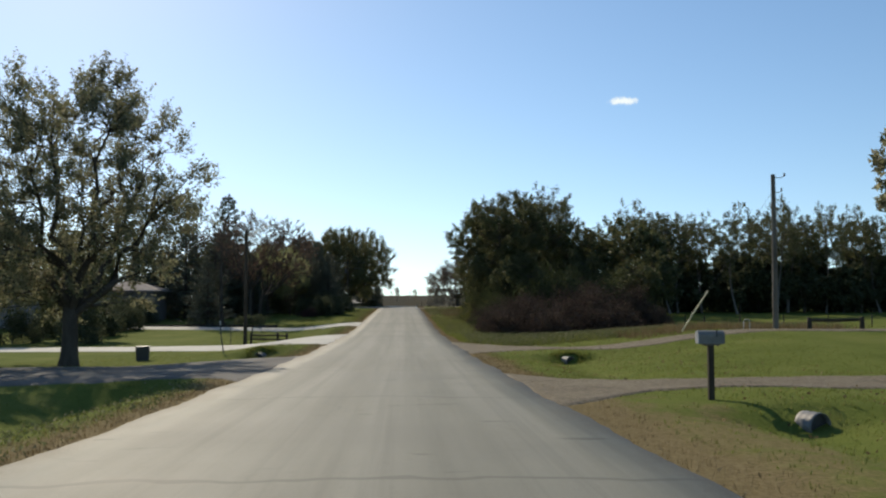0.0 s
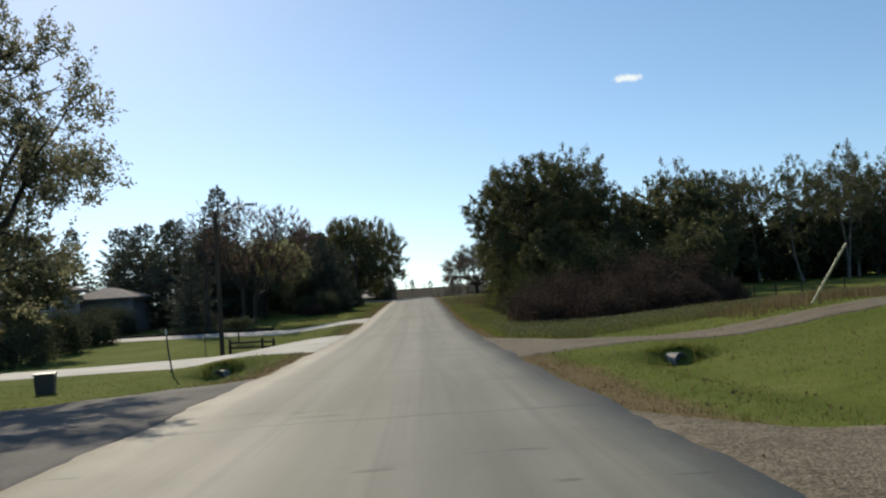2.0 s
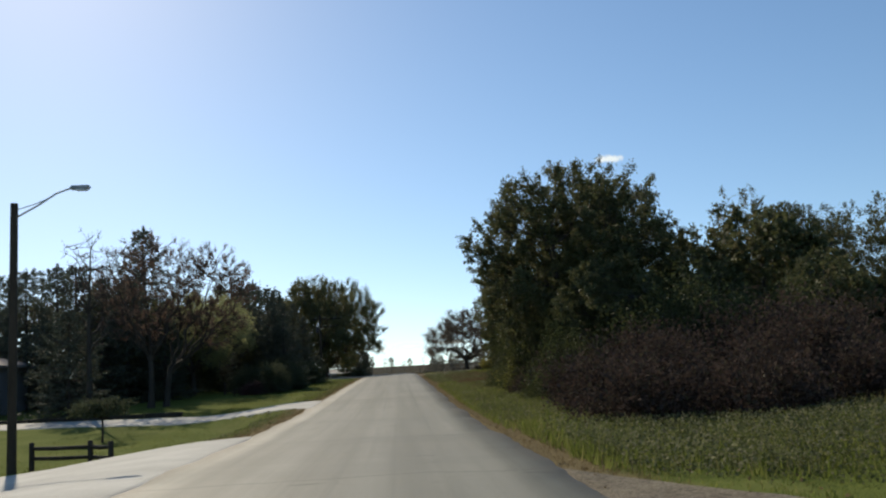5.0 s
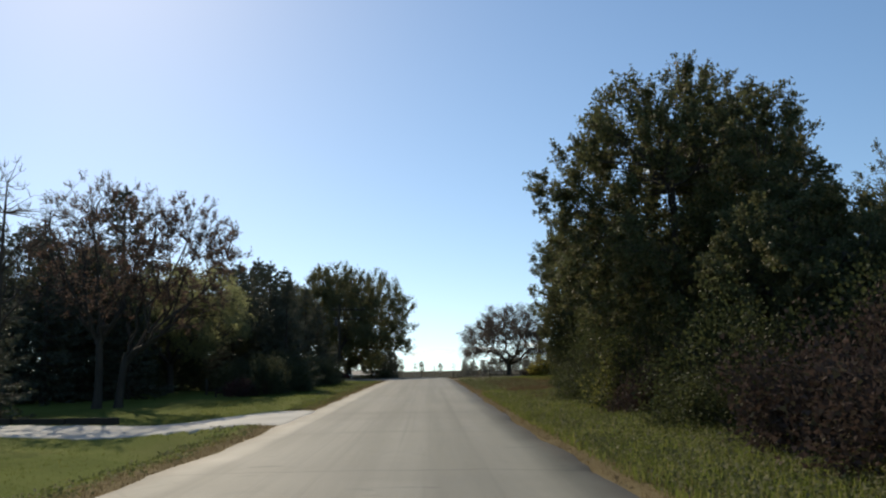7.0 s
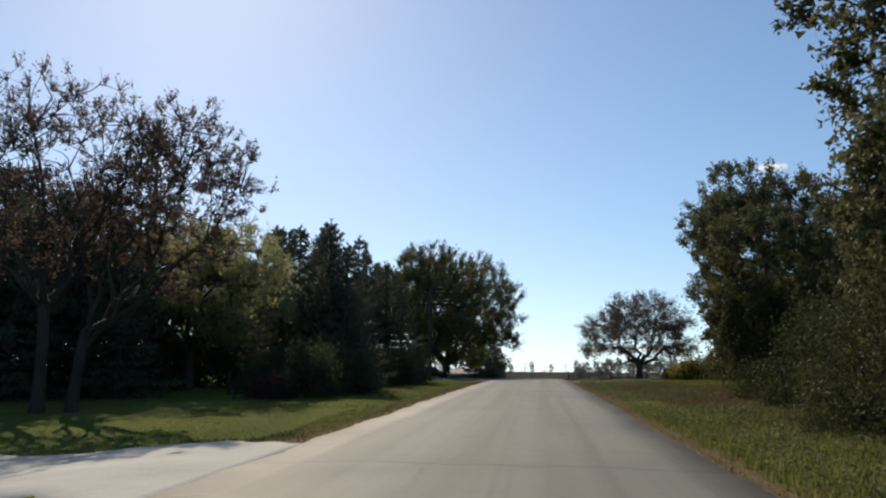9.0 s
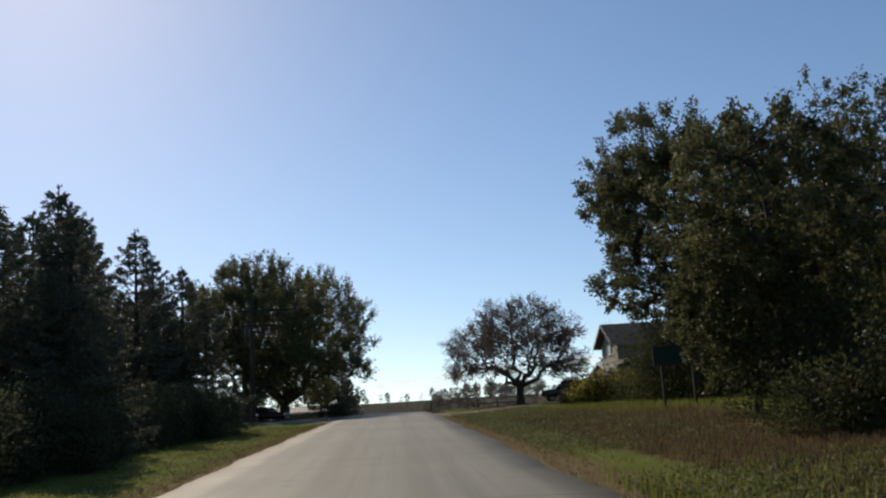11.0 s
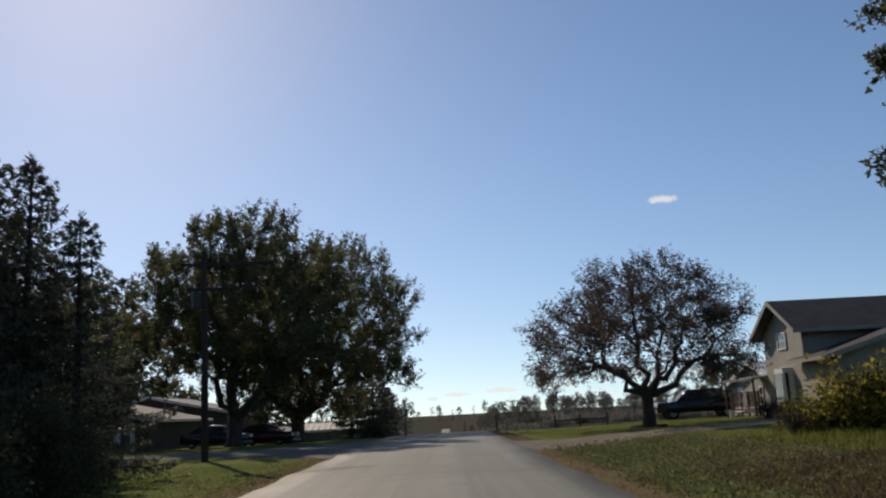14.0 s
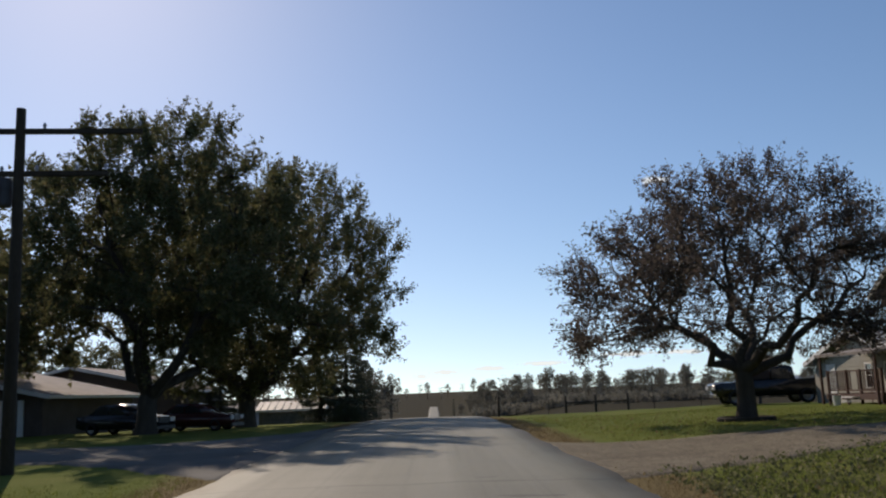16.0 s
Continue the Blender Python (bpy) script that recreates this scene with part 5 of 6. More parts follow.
rail_barrier([(20.4, 43.6), (23.0, 43.4)], 0.62, "low dark timber rail barrier beside the lane", (0.8,), r=0.13)
fp = None
for k in range(7):
    x, y = (18.6, 19.5, 20.5, 23.6, 26.8, 30.2, 33.6)[k], (61.2, 60.4, 59.4, 61.0, 61.2, 61.6, 62.0)[k]
    if fp is None:
        fp = holder("fence_post", pose(x, y, ground_at(x, y)), "thin dark steel fence post in the meadow", "fence post", "meadow fence posts")
        put("post", rod([(0, 0, -0.1), (0.01, 0, 0.6), (0, 0, 1.25)], [0.045, 0.045, 0.04], 6), DARK_WOOD, fp)
    else:
        copy_thing(fp, pose(x, y, ground_at(x, y), 0, 0, 40 * k))
hoop = holder("steel_hoop", pose(17.6, 44.6, ground_at(17.6, 44.6)), "pale bent steel hoop standing in the grass", "hoop")
put("hoop", rod([(-0.16, 0, -0.1), (-0.16, 0, 0.4), (-0.1, 0, 0.52), (0.1, 0, 0.52), (0.16, 0, 0.4), (0.16, 0, -0.1)], [0.025] * 6, 8), GALVANISED, hoop, "", True)


def bin_box(x, y):
    thing = holder("garbage_bin", pose(x, y, ground_at(x, y), 0, 0, 12), "dark square garbage bin standing at the drive's edge", "bin")
    bm = box(0.62, 0.6, 0.62, (0, 0, 0.0), 0.03)
    for v in bm.verts:
        if v.co.z < 0.1:
            v.co.x *= 0.9
            v.co.y *= 0.9
    part("body", bm, DARK_METAL, thing)
    part("lid", box(0.68, 0.66, 0.06, (0, 0, 0.62), 0.02), DARK_METAL, thing)
    part("handle", box(0.4, 0.05, 0.04, (0, 0.35, 0.56), 0.01), GALVANISED, thing, "pale handle bar")


bin_box(-12.3, 42.6)
stakes = holder("marker_post", pose(-9.6, 47.4, ground_at(-9.6, 47.4)), "thin bent dark marker post leaning in the ditch", "marker post")
put("post", rod([(0.22, -0.3, -0.15), (0.08, -0.1, 0.5), (0, 0, 0.8), (-0.06, 0, 1.75)], [0.035, 0.035, 0.03, 0.03], 6), DARK_METAL, stakes)
put("reflector", rod([(-0.05, -0.03, 1.5), (-0.058, -0.03, 1.72)], [0.04, 0.04], 8), GALVANISED, stakes, "pale round reflector")
stake = holder("stake", pose(-12.6, 65.6, ground_at(-12.6, 65.6)), "thin wooden stake standing in the lawn", "stake")
put("stake", rod([(0, 0, -0.1), (0, 0, 1.35)], [0.03, 0.025], 6), WEATHERED, stake)


def street_lamp(x, y, h):
    thing = holder("street_lamp", pose(x, y, ground_at(x, y)), "tall wooden street lamp post with a curved steel arm", "street lamp")
    put("post", rod([(0, 0, -0.3), (0, 0, h * 0.5), (0, 0, h)], [0.14, 0.125, 0.11], 12), DARK_WOOD, thing, "", True)
    put("arm", rod([(0.05, 0, h - 0.45), (0.7, 0, h - 0.1), (1.3, 0, h + 0.28), (1.75, 0, h + 0.42)], [0.03, 0.03, 0.028, 0.028], 8), GALVANISED, thing, "", True)
    put("brace", rod([(0.08, 0, h - 0.2), (0.6, 0, h - 0.05), (1.0, 0, h + 0.1)], [0.014] * 3, 6), GALVANISED, thing)
    bm = box(0.62, 0.24, 0.13, (2.0, 0, h + 0.36), 0.045)
    part("head", bm, GALVANISED, thing, "flat grey lamp head")
    part("lens", box(0.34, 0.18, 0.04, (2.05, 0, h + 0.325), 0.012), LENS_WHITE, thing, "clear lens under the head")


street_lamp(-11.3, 64.2, 8.2)
rail_barrier([(-11.0, 64.9), (-9.0, 64.2), (-8.3, 63.9)], 0.85, "dark split-rail fence at the corner of the concrete drive", (0.45, 0.8), r=0.09)
edge = holder("timber_edging", pose(-13.5, 91.9, ground_at(-13.5, 91.9), 0, 0, -8), "low dark timber edging along the concrete drive", "edging")
for k in range(8):
    x, y = -10.6 - k * 2.4, 94.4 - 0.05 * k
    part("sleeper", turned(box(2.34, 0.2, 0.42, (0, 0, -0.12), 0.015), Matrix.Translation((x + 10, y - 94.2, ground_at(x, y) - ground_at(-10, 94.2)))), DARK_WOOD, edge)
rail_barrier([(-14.2, 112.2), (-13.0, 112.6)], 1.0, "short dark post-and-rail piece on the lawn", (0.25,), r=0.09)

# the wooden pole at the side street, with its crossarms
pole_2 = utility_pole(-9.3, 149.6, 8.2, "dark wooden utility pole with crossarms at the side street", [], DARK_WOOD)
for z, ln in ((7.6, 3.6), (6.6, 2.6)):
    part("crossarm", turned(box(ln, 0.1, 0.12, (ln * 0.25, 0, z), 0.008), Matrix.Rotation(radians(6), 4, "Z")), DARK_WOOD, pole_2)
    for q in (0.1, 0.4, 0.75, 1.0):
        part("insulator", turned(lathe([(0, 0), (0.04, 0.01), (0.03, 0.05), (0.05, 0.07), (0.03, 0.12), (0, 0.15)], 8), Matrix.Translation((-ln * 0.25 + ln * q, 0.06 * q, z + 0.12))), GALVANISED, pole_2)
part("transformer", turned(lathe([(0, 0), (0.17, 0.01), (0.18, 0.05), (0.18, 0.6), (0.15, 0.66), (0, 0.68)], 14), Matrix.Translation((-0.32, 0, 5.9))), DARK_METAL, pole_2, "grey round transformer can")

# the sign seen from behind, before the woods
sign = holder("road_sign", pose(10.75, 124.5, ground_at(10.75, 124.5), 0, 0, 4), "dark green back of a road sign on two wooden posts", "road sign")
part("panel", box(1.62, 0.025, 0.8, (0.48, -0.03, 1.72), 0.008), DARK_GREEN, sign)
for x in (0.0, 1.3):
    part("post", box(0.09, 0.09, 2.55, (x, 0.04, -0.1), 0.006), DARK_WOOD, sign)
for x in (-0.34, 1.3):
    part("frame_side", box(0.04, 0.04, 0.8, (x, -0.045, 1.72)), DARK_METAL, sign)
for z in (1.74, 2.47):
    part("stiffener", box(1.6, 0.03, 0.05, (0.48, -0.06, z)), DARK_METAL, sign)

# posts, gate and field fence past the crab apple
mk = holder("marker_post", pose(4.0, 186.5, ground_at(4.0, 186.5)), "short dark wooden marker post at the road's edge", "marker post")
put("post", rod([(0, 0, -0.1), (0.01, 0, 0.6), (0, 0, 1.25), (0, 0, 1.27)], [0.07, 0.07, 0.065, 0.01], 8), DARK_WOOD, mk)
gate = rail_barrier([(10.6, 202.6), (13.1, 203.0), (15.8, 203.2)], 1.45, "dark wooden rail gate between stout posts by the field", (0.62,), "field_gate", 0.12)
for k in range(12):
    x, y = 9.6 - 0.55 * k, 206 + 9 * k
    copy_thing(fp, pose(x, y, ground_at(x, y), 0, 3, 40 * k))
for k in range(14):
    x, y = 18 + 4 * k, 203.4 + 0.4 * k
    copy_thing(fp, pose(x, y, ground_at(x, y), 0, -2, 70 * k))


# ---- houses ----
def window(parent, w, h, m, sashes=2, name="window"):
    """A window in a wall that faces local -y; m places its lower middle on the wall's face."""
    win = part(name, turned(box(w, 0.03, h, (0, 0.0, 0)), m), WINDOW_GLASS, parent, "dark reflecting window pane")
    for x, ww in ((-w / 2, 0.09), (w / 2, 0.09)):
        part("casing", turned(box(ww, 0.07, h + 0.16, (x, -0.02, -0.08), 0.006), m), WHITE_PAINT, win)
    for z in (-0.08, h):
        part("casing", turned(box(w + 0.1, 0.075, 0.09, (0, -0.022, z), 0.006), m), WHITE_PAINT, win)
    if sashes > 1:
        part("sash_bar", turned(box(w, 0.045, 0.045, (0, -0.02, h * 0.5)), m), WHITE_PAINT, win)
    return win


def gabled_block(parent, L, W, h, rise, over, wall, roofm, trimm, seam=0.0, boards=0.0):
    """A block about the origin: ridge along x, length L, width W, eaves at h, ridge at h + rise; walls, roof slopes, trim and boards are parts."""
    t = 0.15
    for s in (-1, 1):
        part("wall", box(L, t, h, (0, s * (W / 2 - t / 2), -0.2)), wall, parent)
        prof = [(-W / 2 + t, -0.2), (W / 2 - t, -0.2), (W / 2 - t, h), (0, h + rise - 0.1), (-W / 2 + t, h)]
        part("gable_wall", turned(prism(prof, t, "x"), Matrix.Translation((s * (L / 2 - t / 2), 0, 0))), wall, parent)
        run = W / 2 + over
        slope = rise / (W / 2)
        lo = h - over * slope
        roof = part("roof_slope", turned(prism([(0, h + rise), (run, lo), (run, lo + 0.14), (0, h + rise + 0.16)], L + 2 * over, "x"), Matrix.Diagonal((1, s, 1, 1))), roofm, parent)
        if seam:
            ang = math.atan2(h + rise - lo, run)
            for k in range(int((L + 2 * over) / seam)):
                part("seam", turned(box(0.04, math.hypot(run, h + rise - lo), 0.05), Matrix.Translation((-L / 2 - over + (k + 0.5) * seam, s * run / 2, (h + rise + lo) / 2 + 0.15)) @ Matrix.Rotation(-s * ang, 4, "X")), roofm, roof)
        part("fascia", box(L + 2 * over, 0.03, 0.17, (0, s * (run + 0.017), lo - 0.03)), trimm, parent)
        for e in (-1, 1):
            part("bargeboard", turned(prism([(0, h + rise - 0.06), (run, lo - 0.06), (run, lo + 0.16), (0, h + rise + 0.18)], 0.035, "x"), Matrix.Translation((e * (L / 2 + over + 0.02), 0, 0)) @ Matrix.Diagonal((1, s, 1, 1))), trimm, parent)
    if boards:
        # clapboards on both gable ends and the long sides
        n = int((h + rise) / boards)
        for e in (-1, 1):
            for k in range(n):
                z = k * boards
                half = W / 2 if z + boards < h else max(0.05, W / 2 * (1 - (z + boards - h) / rise))
                b = box(0.03, 2 * half, boards * 1.02, (0, 0, 0))
                for v in b.verts:
                    if v.co.x * e > 0 and v.co.z < boards * 0.5:
                        v.co.x += e * 0.016
                part("clapboard", turned(b, Matrix.Translation((e * (L / 2 + 0.012), 0, z - 0.1))), wall, parent)
            for k in range(int(h / boards)):
                b = box(L, 0.03, boards * 1.02)
                for v in b.verts:
                    if v.co.y * e > 0 and v.co.z < boards * 0.5:
                        v.co.y += e * 0.016
                part("clapboard", turned(b, Matrix.Translation((0, e * (W / 2 + 0.012), k * boards - 0.1))), wall, parent)


def face(side, L, W, along, z):
    """The place on a block's wall: side 'w' looks along -x, 's' along -y."""
    if side == "w":
        return Matrix.Translation((-L / 2 - 0.045, along, z)) @ Matrix.Rotation(radians(-90), 4, "Z")
    return Matrix.Translation((along, -W / 2 - 0.045, z))


# the sided house by the crab apple: gable end towards the road
hz = ground_at(17.5, 161) - 0.05
house = holder("sided_house", pose(23.85, 161.4, hz, 0, 0, 0), "cream clapboard house with dark steep roof and a bay window", "house")
gabled_block(house, 12.0, 5.2, 4.43, 1.42, 0.6, SIDING, SHINGLE, SIDING, boards=0.2)
window(house, 1.15, 0.72, face("w", 12, 5.2, -0.05, 3.5))
bay = part("bay_window", turned(prism([(-0.85, 0), (-0.6, -0.45), (0.6, -0.45), (0.85, 0)], 1.9), Matrix.Identity(4)), WHITE_PAINT, house, "white projecting bay window")
bay.data.transform(Matrix.Translation((-6.03, -0.2, 1.5)) @ Matrix.Rotation(radians(-90), 4, "Z") @ Matrix.Rotation(radians(-90), 4, "X"))
for k, (dx, a) in enumerate(((-0.72, 61), (0, 0), (0.72, -61))):
    part("pane", turned(box(1.0 if a == 0 else 0.36, 0.02, 1.3, (0, 0, -0.65)), Matrix.Translation((-6.03 - (0.47 if a == 0 else 0.25), -0.2 - dx, 1.55)) @ Matrix.Rotation(radians(-90 + a), 4, "Z")), WINDOW_GLASS, bay, "dark window pane")
# lower wing towards the drive, in front of the long side
ext = holder("house_wing", pose(21.95, 156.95, hz, 0, 0, 90), "low dark-shaded wing of the sided house with broad eaves", "house wing")
gabled_block(ext, 3.6, 8.6, 2.75, 1.25, 0.5, SIDING, SHINGLE, SIDING, boards=0.2)
# metal-roofed wing behind, with its deck
wing = holder("metal_roofed_wing", pose(24.0, 170.2, ground_at(19, 170) - 0.05), "low wing of the house with a shiny metal roof", "house wing")
gabled_block(wing, 9.6, 9.0, 1.95, 1.25, 0.4, SIDING, GALVANISED, WHITE_PAINT, seam=0.45, boards=0.2)
window(wing, 0.6, 1.0, face("w", 9.6, 9.0, -2.9, 0.75))
window(wing, 0.6, 1.0, face("w", 9.6, 9.0, -1.2, 0.75))
part("door", turned(box(0.95, 0.06, 1.75, (0, 0, 0.1), 0.01), face("w", 9.6, 9.0, 2.6, 0)), WHITE_PAINT, wing, "white garage side door")
dz = ground_at(18, 167.5)
deck = holder("deck", pose(18.25, 166.7, dz), "dark red-stained wooden deck with a railing of balusters", "deck")
for k in range(14):
    part("deck_board", box(0.135, 4.8, 0.035, (-0.95 + 0.145 * k, 0, 0.42), 0.004), RED_WOOD, deck)
for x in (-0.95, 0.95):
    for y in (-2.35, -0.6, 0.6, 2.35):
        part("post", box(0.1, 0.1, 1.55, (x, y, -0.1), 0.006), RED_WOOD, deck)
part("rim_board", box(0.05, 4.9, 0.2, (-1.03, 0, 0.22)), RED_WOOD, deck)
for z in (0.56, 1.36):
    part("rail", box(0.07, 4.7, 0.06, (-0.95, 0, z), 0.006), RED_WOOD, deck)
for k in range(30):
    if k not in (13, 14, 15):
        part("baluster", box(0.035, 0.035, 0.78, (-0.95, -2.29 + 0.16 * k, 0.6)), RED_WOOD, deck)
for k in range(2):
    part("step", box(0.3, 1.2, 0.04, (-1.2 - 0.28 * k, 0, 0.3 - 0.16 * k), 0.004), WHITE_PAINT, deck, "pale wooden step")
part("porch_roof", turned(prism([(-1.35, 2.02), (1.1, 2.3), (1.1, 2.42), (-1.35, 2.14)], 5.3), Matrix.Identity(4)), GREY_SHINGLE, deck, "grey porch roof over the deck")
for y in (-2.45, 2.45):
    part("porch_post", box(0.1, 0.1, 2.1, (-1.2, y, 0.0), 0.006), RED_WOOD, deck)
bucket = holder("pail", pose(16.4, 166.4, ground_at(16.4, 166.4)), "pale plastic pail on the grass by the deck", "pail")
part("pail", lathe([(0, 0), (0.14, 0.0), (0.17, 0.4), (0.155, 0.4), (0.13, 0.03), (0, 0.03)], 16), WHITE_PAINT, bucket)


# ---- vehicles ----
def wheel(parent, x, y, r, w):
    tyre_rows = [(r * 0.62, -w / 2), (r * 0.92, -w / 2), (r, -w * 0.3), (r, w * 0.3), (r * 0.92, w / 2), (r * 0.62, w / 2)]
    m = Matrix.Translation((x, y, r)) @ Matrix.Rotation(radians(90), 4, "X")
    ty = part("tyre", turned(lathe(tyre_rows, 24), m), RUBBER, parent, "", True)
    part("rim", turned(lathe([(0, -w * 0.32), (r * 0.3, -w * 0.34), (r * 0.5, -w * 0.26), (r * 0.63, -w * 0.46), (r * 0.63, w * 0.46), (r * 0.5, w * 0.26), (r * 0.3, w * 0.34), (0, w * 0.32)], 20), m), GALVANISED, ty, "pale steel rim")


def vehicle(name, m, label, category, profile, roof, W, paint, wheels, r, lights, glass_rows, trim=None):
    """profile: the body's side outline, nose towards -x; roof: the cabin's outline, narrower."""
    thing = holder(name, m, label, category)
    bm = prism(profile, W)
    soften(bm, 0.05, 3)
    part("body", bm, paint, thing, "", True)
    bm = prism(roof, W * 0.88)
    for v in bm.verts:
        if v.co.z > roof[1][1] - 0.05:
            v.co.y *= 0.9
    part("cabin", soften(bm, 0.04, 2), paint, thing, "", True)
    for prof in glass_rows:
        for s in (-1, 1):
            part("side_window", turned(prism(prof, 0.02), Matrix.Translation((0, s * (W * 0.425), 0)) @ Matrix.Rotation(radians(-s * 4), 4, "X")), WINDOW_GLASS, thing)
    for x in wheels:
        for s in (-1, 1):
            wheel(thing, x, s * (W / 2 - 0.11), r, 0.24)
    nose, zl = lights
    for s in (-1, 1):
        part("headlight", box(0.06, 0.34, 0.2, (nose - 0.02, s * W * 0.37, zl), 0.02), LENS_WHITE, thing, "clear headlight")
    part("grille", box(0.05, W * 0.46, 0.3, (nose - 0.025, 0, zl - 0.06), 0.02), trim or CHROME, thing, "slatted front grille")
    part("bumper", box(0.14, W * 0.97, 0.18, (nose - 0.04, 0, zl - 0.36), 0.04), trim or CHROME, thing, "front bumper")
    return thing


vehicle("pickup_truck", pose(17.2, 176.2, ground_at(17.2, 176.2), 0, 0, -3), "black pickup truck with chrome grille parked beyond the crab apple", "pickup truck",
        [(-2.85, 0.5), (-2.85, 1.0), (-2.7, 1.12), (-1.35, 1.2), (2.85, 1.25), (2.85, 0.5), (2.3, 0.42), (-2.3, 0.42)],
        [(-1.45, 1.15), (-0.75, 1.88), (-0.55, 1.93), (0.95, 1.93), (1.15, 1.85), (1.25, 1.15)], 1.95, TRUCK_PAINT, (-1.85, 1.75), 0.4, (-2.85, 0.8),
        [[(-1.0, 1.27), (-0.6, 1.75), (-0.05, 1.8), (-0.05, 1.27)], [(0.02, 1.27), (0.02, 1.8), (0.85, 1.78), (0.95, 1.27)]])
vehicle("parked_car", pose(-15.0, 173.6, ground_at(-15.0, 173.6), 0, 0, 160), "dark parked car in the shade of the maple", "car",
        [(-2.2, 0.4), (-2.2, 0.72), (-2.0, 0.82), (-1.0, 0.92), (1.6, 0.95), (2.15, 0.9), (2.2, 0.4), (1.8, 0.28), (-1.8, 0.28)],
        [(-1.1, 0.88), (-0.35, 1.38), (0.1, 1.45), (0.9, 1.42), (1.65, 0.92)], 1.75, TRUCK_PAINT, (-1.35, 1.3), 0.31, (-2.2, 0.58),
        [[(-0.7, 0.97), (-0.25, 1.3), (0.3, 1.36), (0.3, 0.97)], [(0.36, 0.97), (0.36, 1.36), (0.85, 1.33), (1.3, 0.97)]], DARK_METAL)
vehicle("parked_car", pose(-12.6, 177.6, ground_at(-12.6, 177.6), 0, 0, 170), "maroon parked car beside the maple trunks", "car",
        [(-2.2, 0.4), (-2.2, 0.72), (-2.0, 0.82), (-1.0, 0.92), (1.6, 0.95), (2.15, 0.9), (2.2, 0.4), (1.8, 0.28), (-1.8, 0.28)],
        [(-1.1, 0.88), (-0.35, 1.38), (0.1, 1.45), (0.9, 1.42), (1.65, 0.92)], 1.75, MAROON_PAINT, (-1.35, 1.3), 0.31, (-2.2, 0.58),
        [[(-0.7, 0.97), (-0.25, 1.3), (0.3, 1.36), (0.3, 0.97)], [(0.36, 0.97), (0.36, 1.36), (0.85, 1.33), (1.3, 0.97)]], DARK_METAL)


# low wooden rail stand on the lawn before the evergreens
stand = holder("rail_stand", pose(-12.7, 109.6, ground_at(-12.7, 109.6), 0, 0, 68), "low dark wooden two-rail stand on the lawn", "rail stand")
for x in (-0.45, 0.45):
    part("post", box(0.09, 0.09, 0.68, (x, 0, -0.1), 0.006), DARK_WOOD, stand)
for z in (0.2, 0.46):
    part("rail", box(0.98, 0.05, 0.09, (0, -0.07, z), 0.006), DARK_WOOD, stand)

# ---- houses across the road ----
def ranch(name, x, y, turn, L, W, h, rise, wall, roofm, label, wins, side="s", seam=0.0, over=0.6):
    z = min(ground_at(x + dx, y + dy) for dx in (-4, 0, 4) for dy in (-4, 0, 4)) if abs(x) > 18 else ground_at(x, y)
    thing = holder(name, pose(x, y, z, 0, 0, turn), label, "house")
    gabled_block(thing, L, W, h, rise, over, wall, roofm, WHITE_PAINT, seam)
    for a, zz, w, hh in wins:
        window(thing, w, hh, face(side, L, W, a, zz))
    return thing


def hip_house(name, x, y, turn, L, W, h, rise, over, label, wins):
    thing = holder(name, pose(x, y, ground_at(x, y) - 0.1, 0, 0, turn), label, "house")
    t = 0.15
    for s in (-1, 1):
        part("wall", box(L, t, h, (0, s * (W / 2 - t / 2), -0.3)), GREY_SIDING, thing)
        part("end_wall", box(t, W - 2 * t, h, (s * (L / 2 - t / 2), 0, -0.3)), GREY_SIDING, thing)
    bm = bmesh.new()
    a, b, r = L / 2 + over, W / 2 + over, (L - W) / 2
    lo = [bm.verts.new(q) for q in ((-a, -b, h - 0.35), (a, -b, h - 0.35), (a, b, h - 0.35), (-a, b, h - 0.35))]
    ev = [bm.verts.new(q) for q in ((-a, -b, h - 0.18), (a, -b, h - 0.18), (a, b, h - 0.18), (-a, b, h - 0.18))]
    rd = [bm.verts.new((-r, 0, h + rise)), bm.verts.new((r, 0, h + rise))]
    bm.faces.new(lo[::-1])
    for k in range(4):
        bm.faces.new((lo[k], lo[(k + 1) % 4], ev[(k + 1) % 4], ev[k]))
    bm.faces.new((ev[0], ev[1], rd[1], rd[0]))
    bm.faces.new((ev[2], ev[3], rd[0], rd[1]))
    bm.faces.new((ev[1], ev[2], rd[1]))
    bm.faces.new((ev[3], ev[0], rd[0]))
    part("hip_roof", bm, GREY_SHINGLE, thing, "shallow grey shingled hip roof")
    for px, z, w, hh in wins:
        window(thing, w, hh, face("s", L, W, px, z))
    return thing


hip_house("grey_house", -40.7, 96.0, 25, 17, 9.0, 4.9, 1.2, 0.8, "pale grey house with broad shallow eaves behind shrubs", [(-5, 1.0, 1.4, 1.2), (0, 3.0, 1.4, 0.9), (5.4, 3.0, 1.2, 0.9)])
hip_house("grey_house_wing", -31.2, 103.6, 0, 6.4, 5.6, 3.7, 0.9, 0.6, "low grey wing of the house among the trees", [])
left_house = ranch("ranch_house", -28.2, 184.0, 90, 14.0, 15.4, 2.3, 1.75, BRICK_WALL, GREY_SHINGLE, "low brown ranch house with a shallow grey roof", [(-4.6, 0.7, 1.5, 1.2), (4.4, 0.6, 1.0, 1.3)], side="w")
for a in (-5.6, -6.6):
    part("pilaster", turned(box(0.3, 0.1, 2.1), face("w", 14.0, 15.4, a, 0)), WHITE_PAINT, left_house)
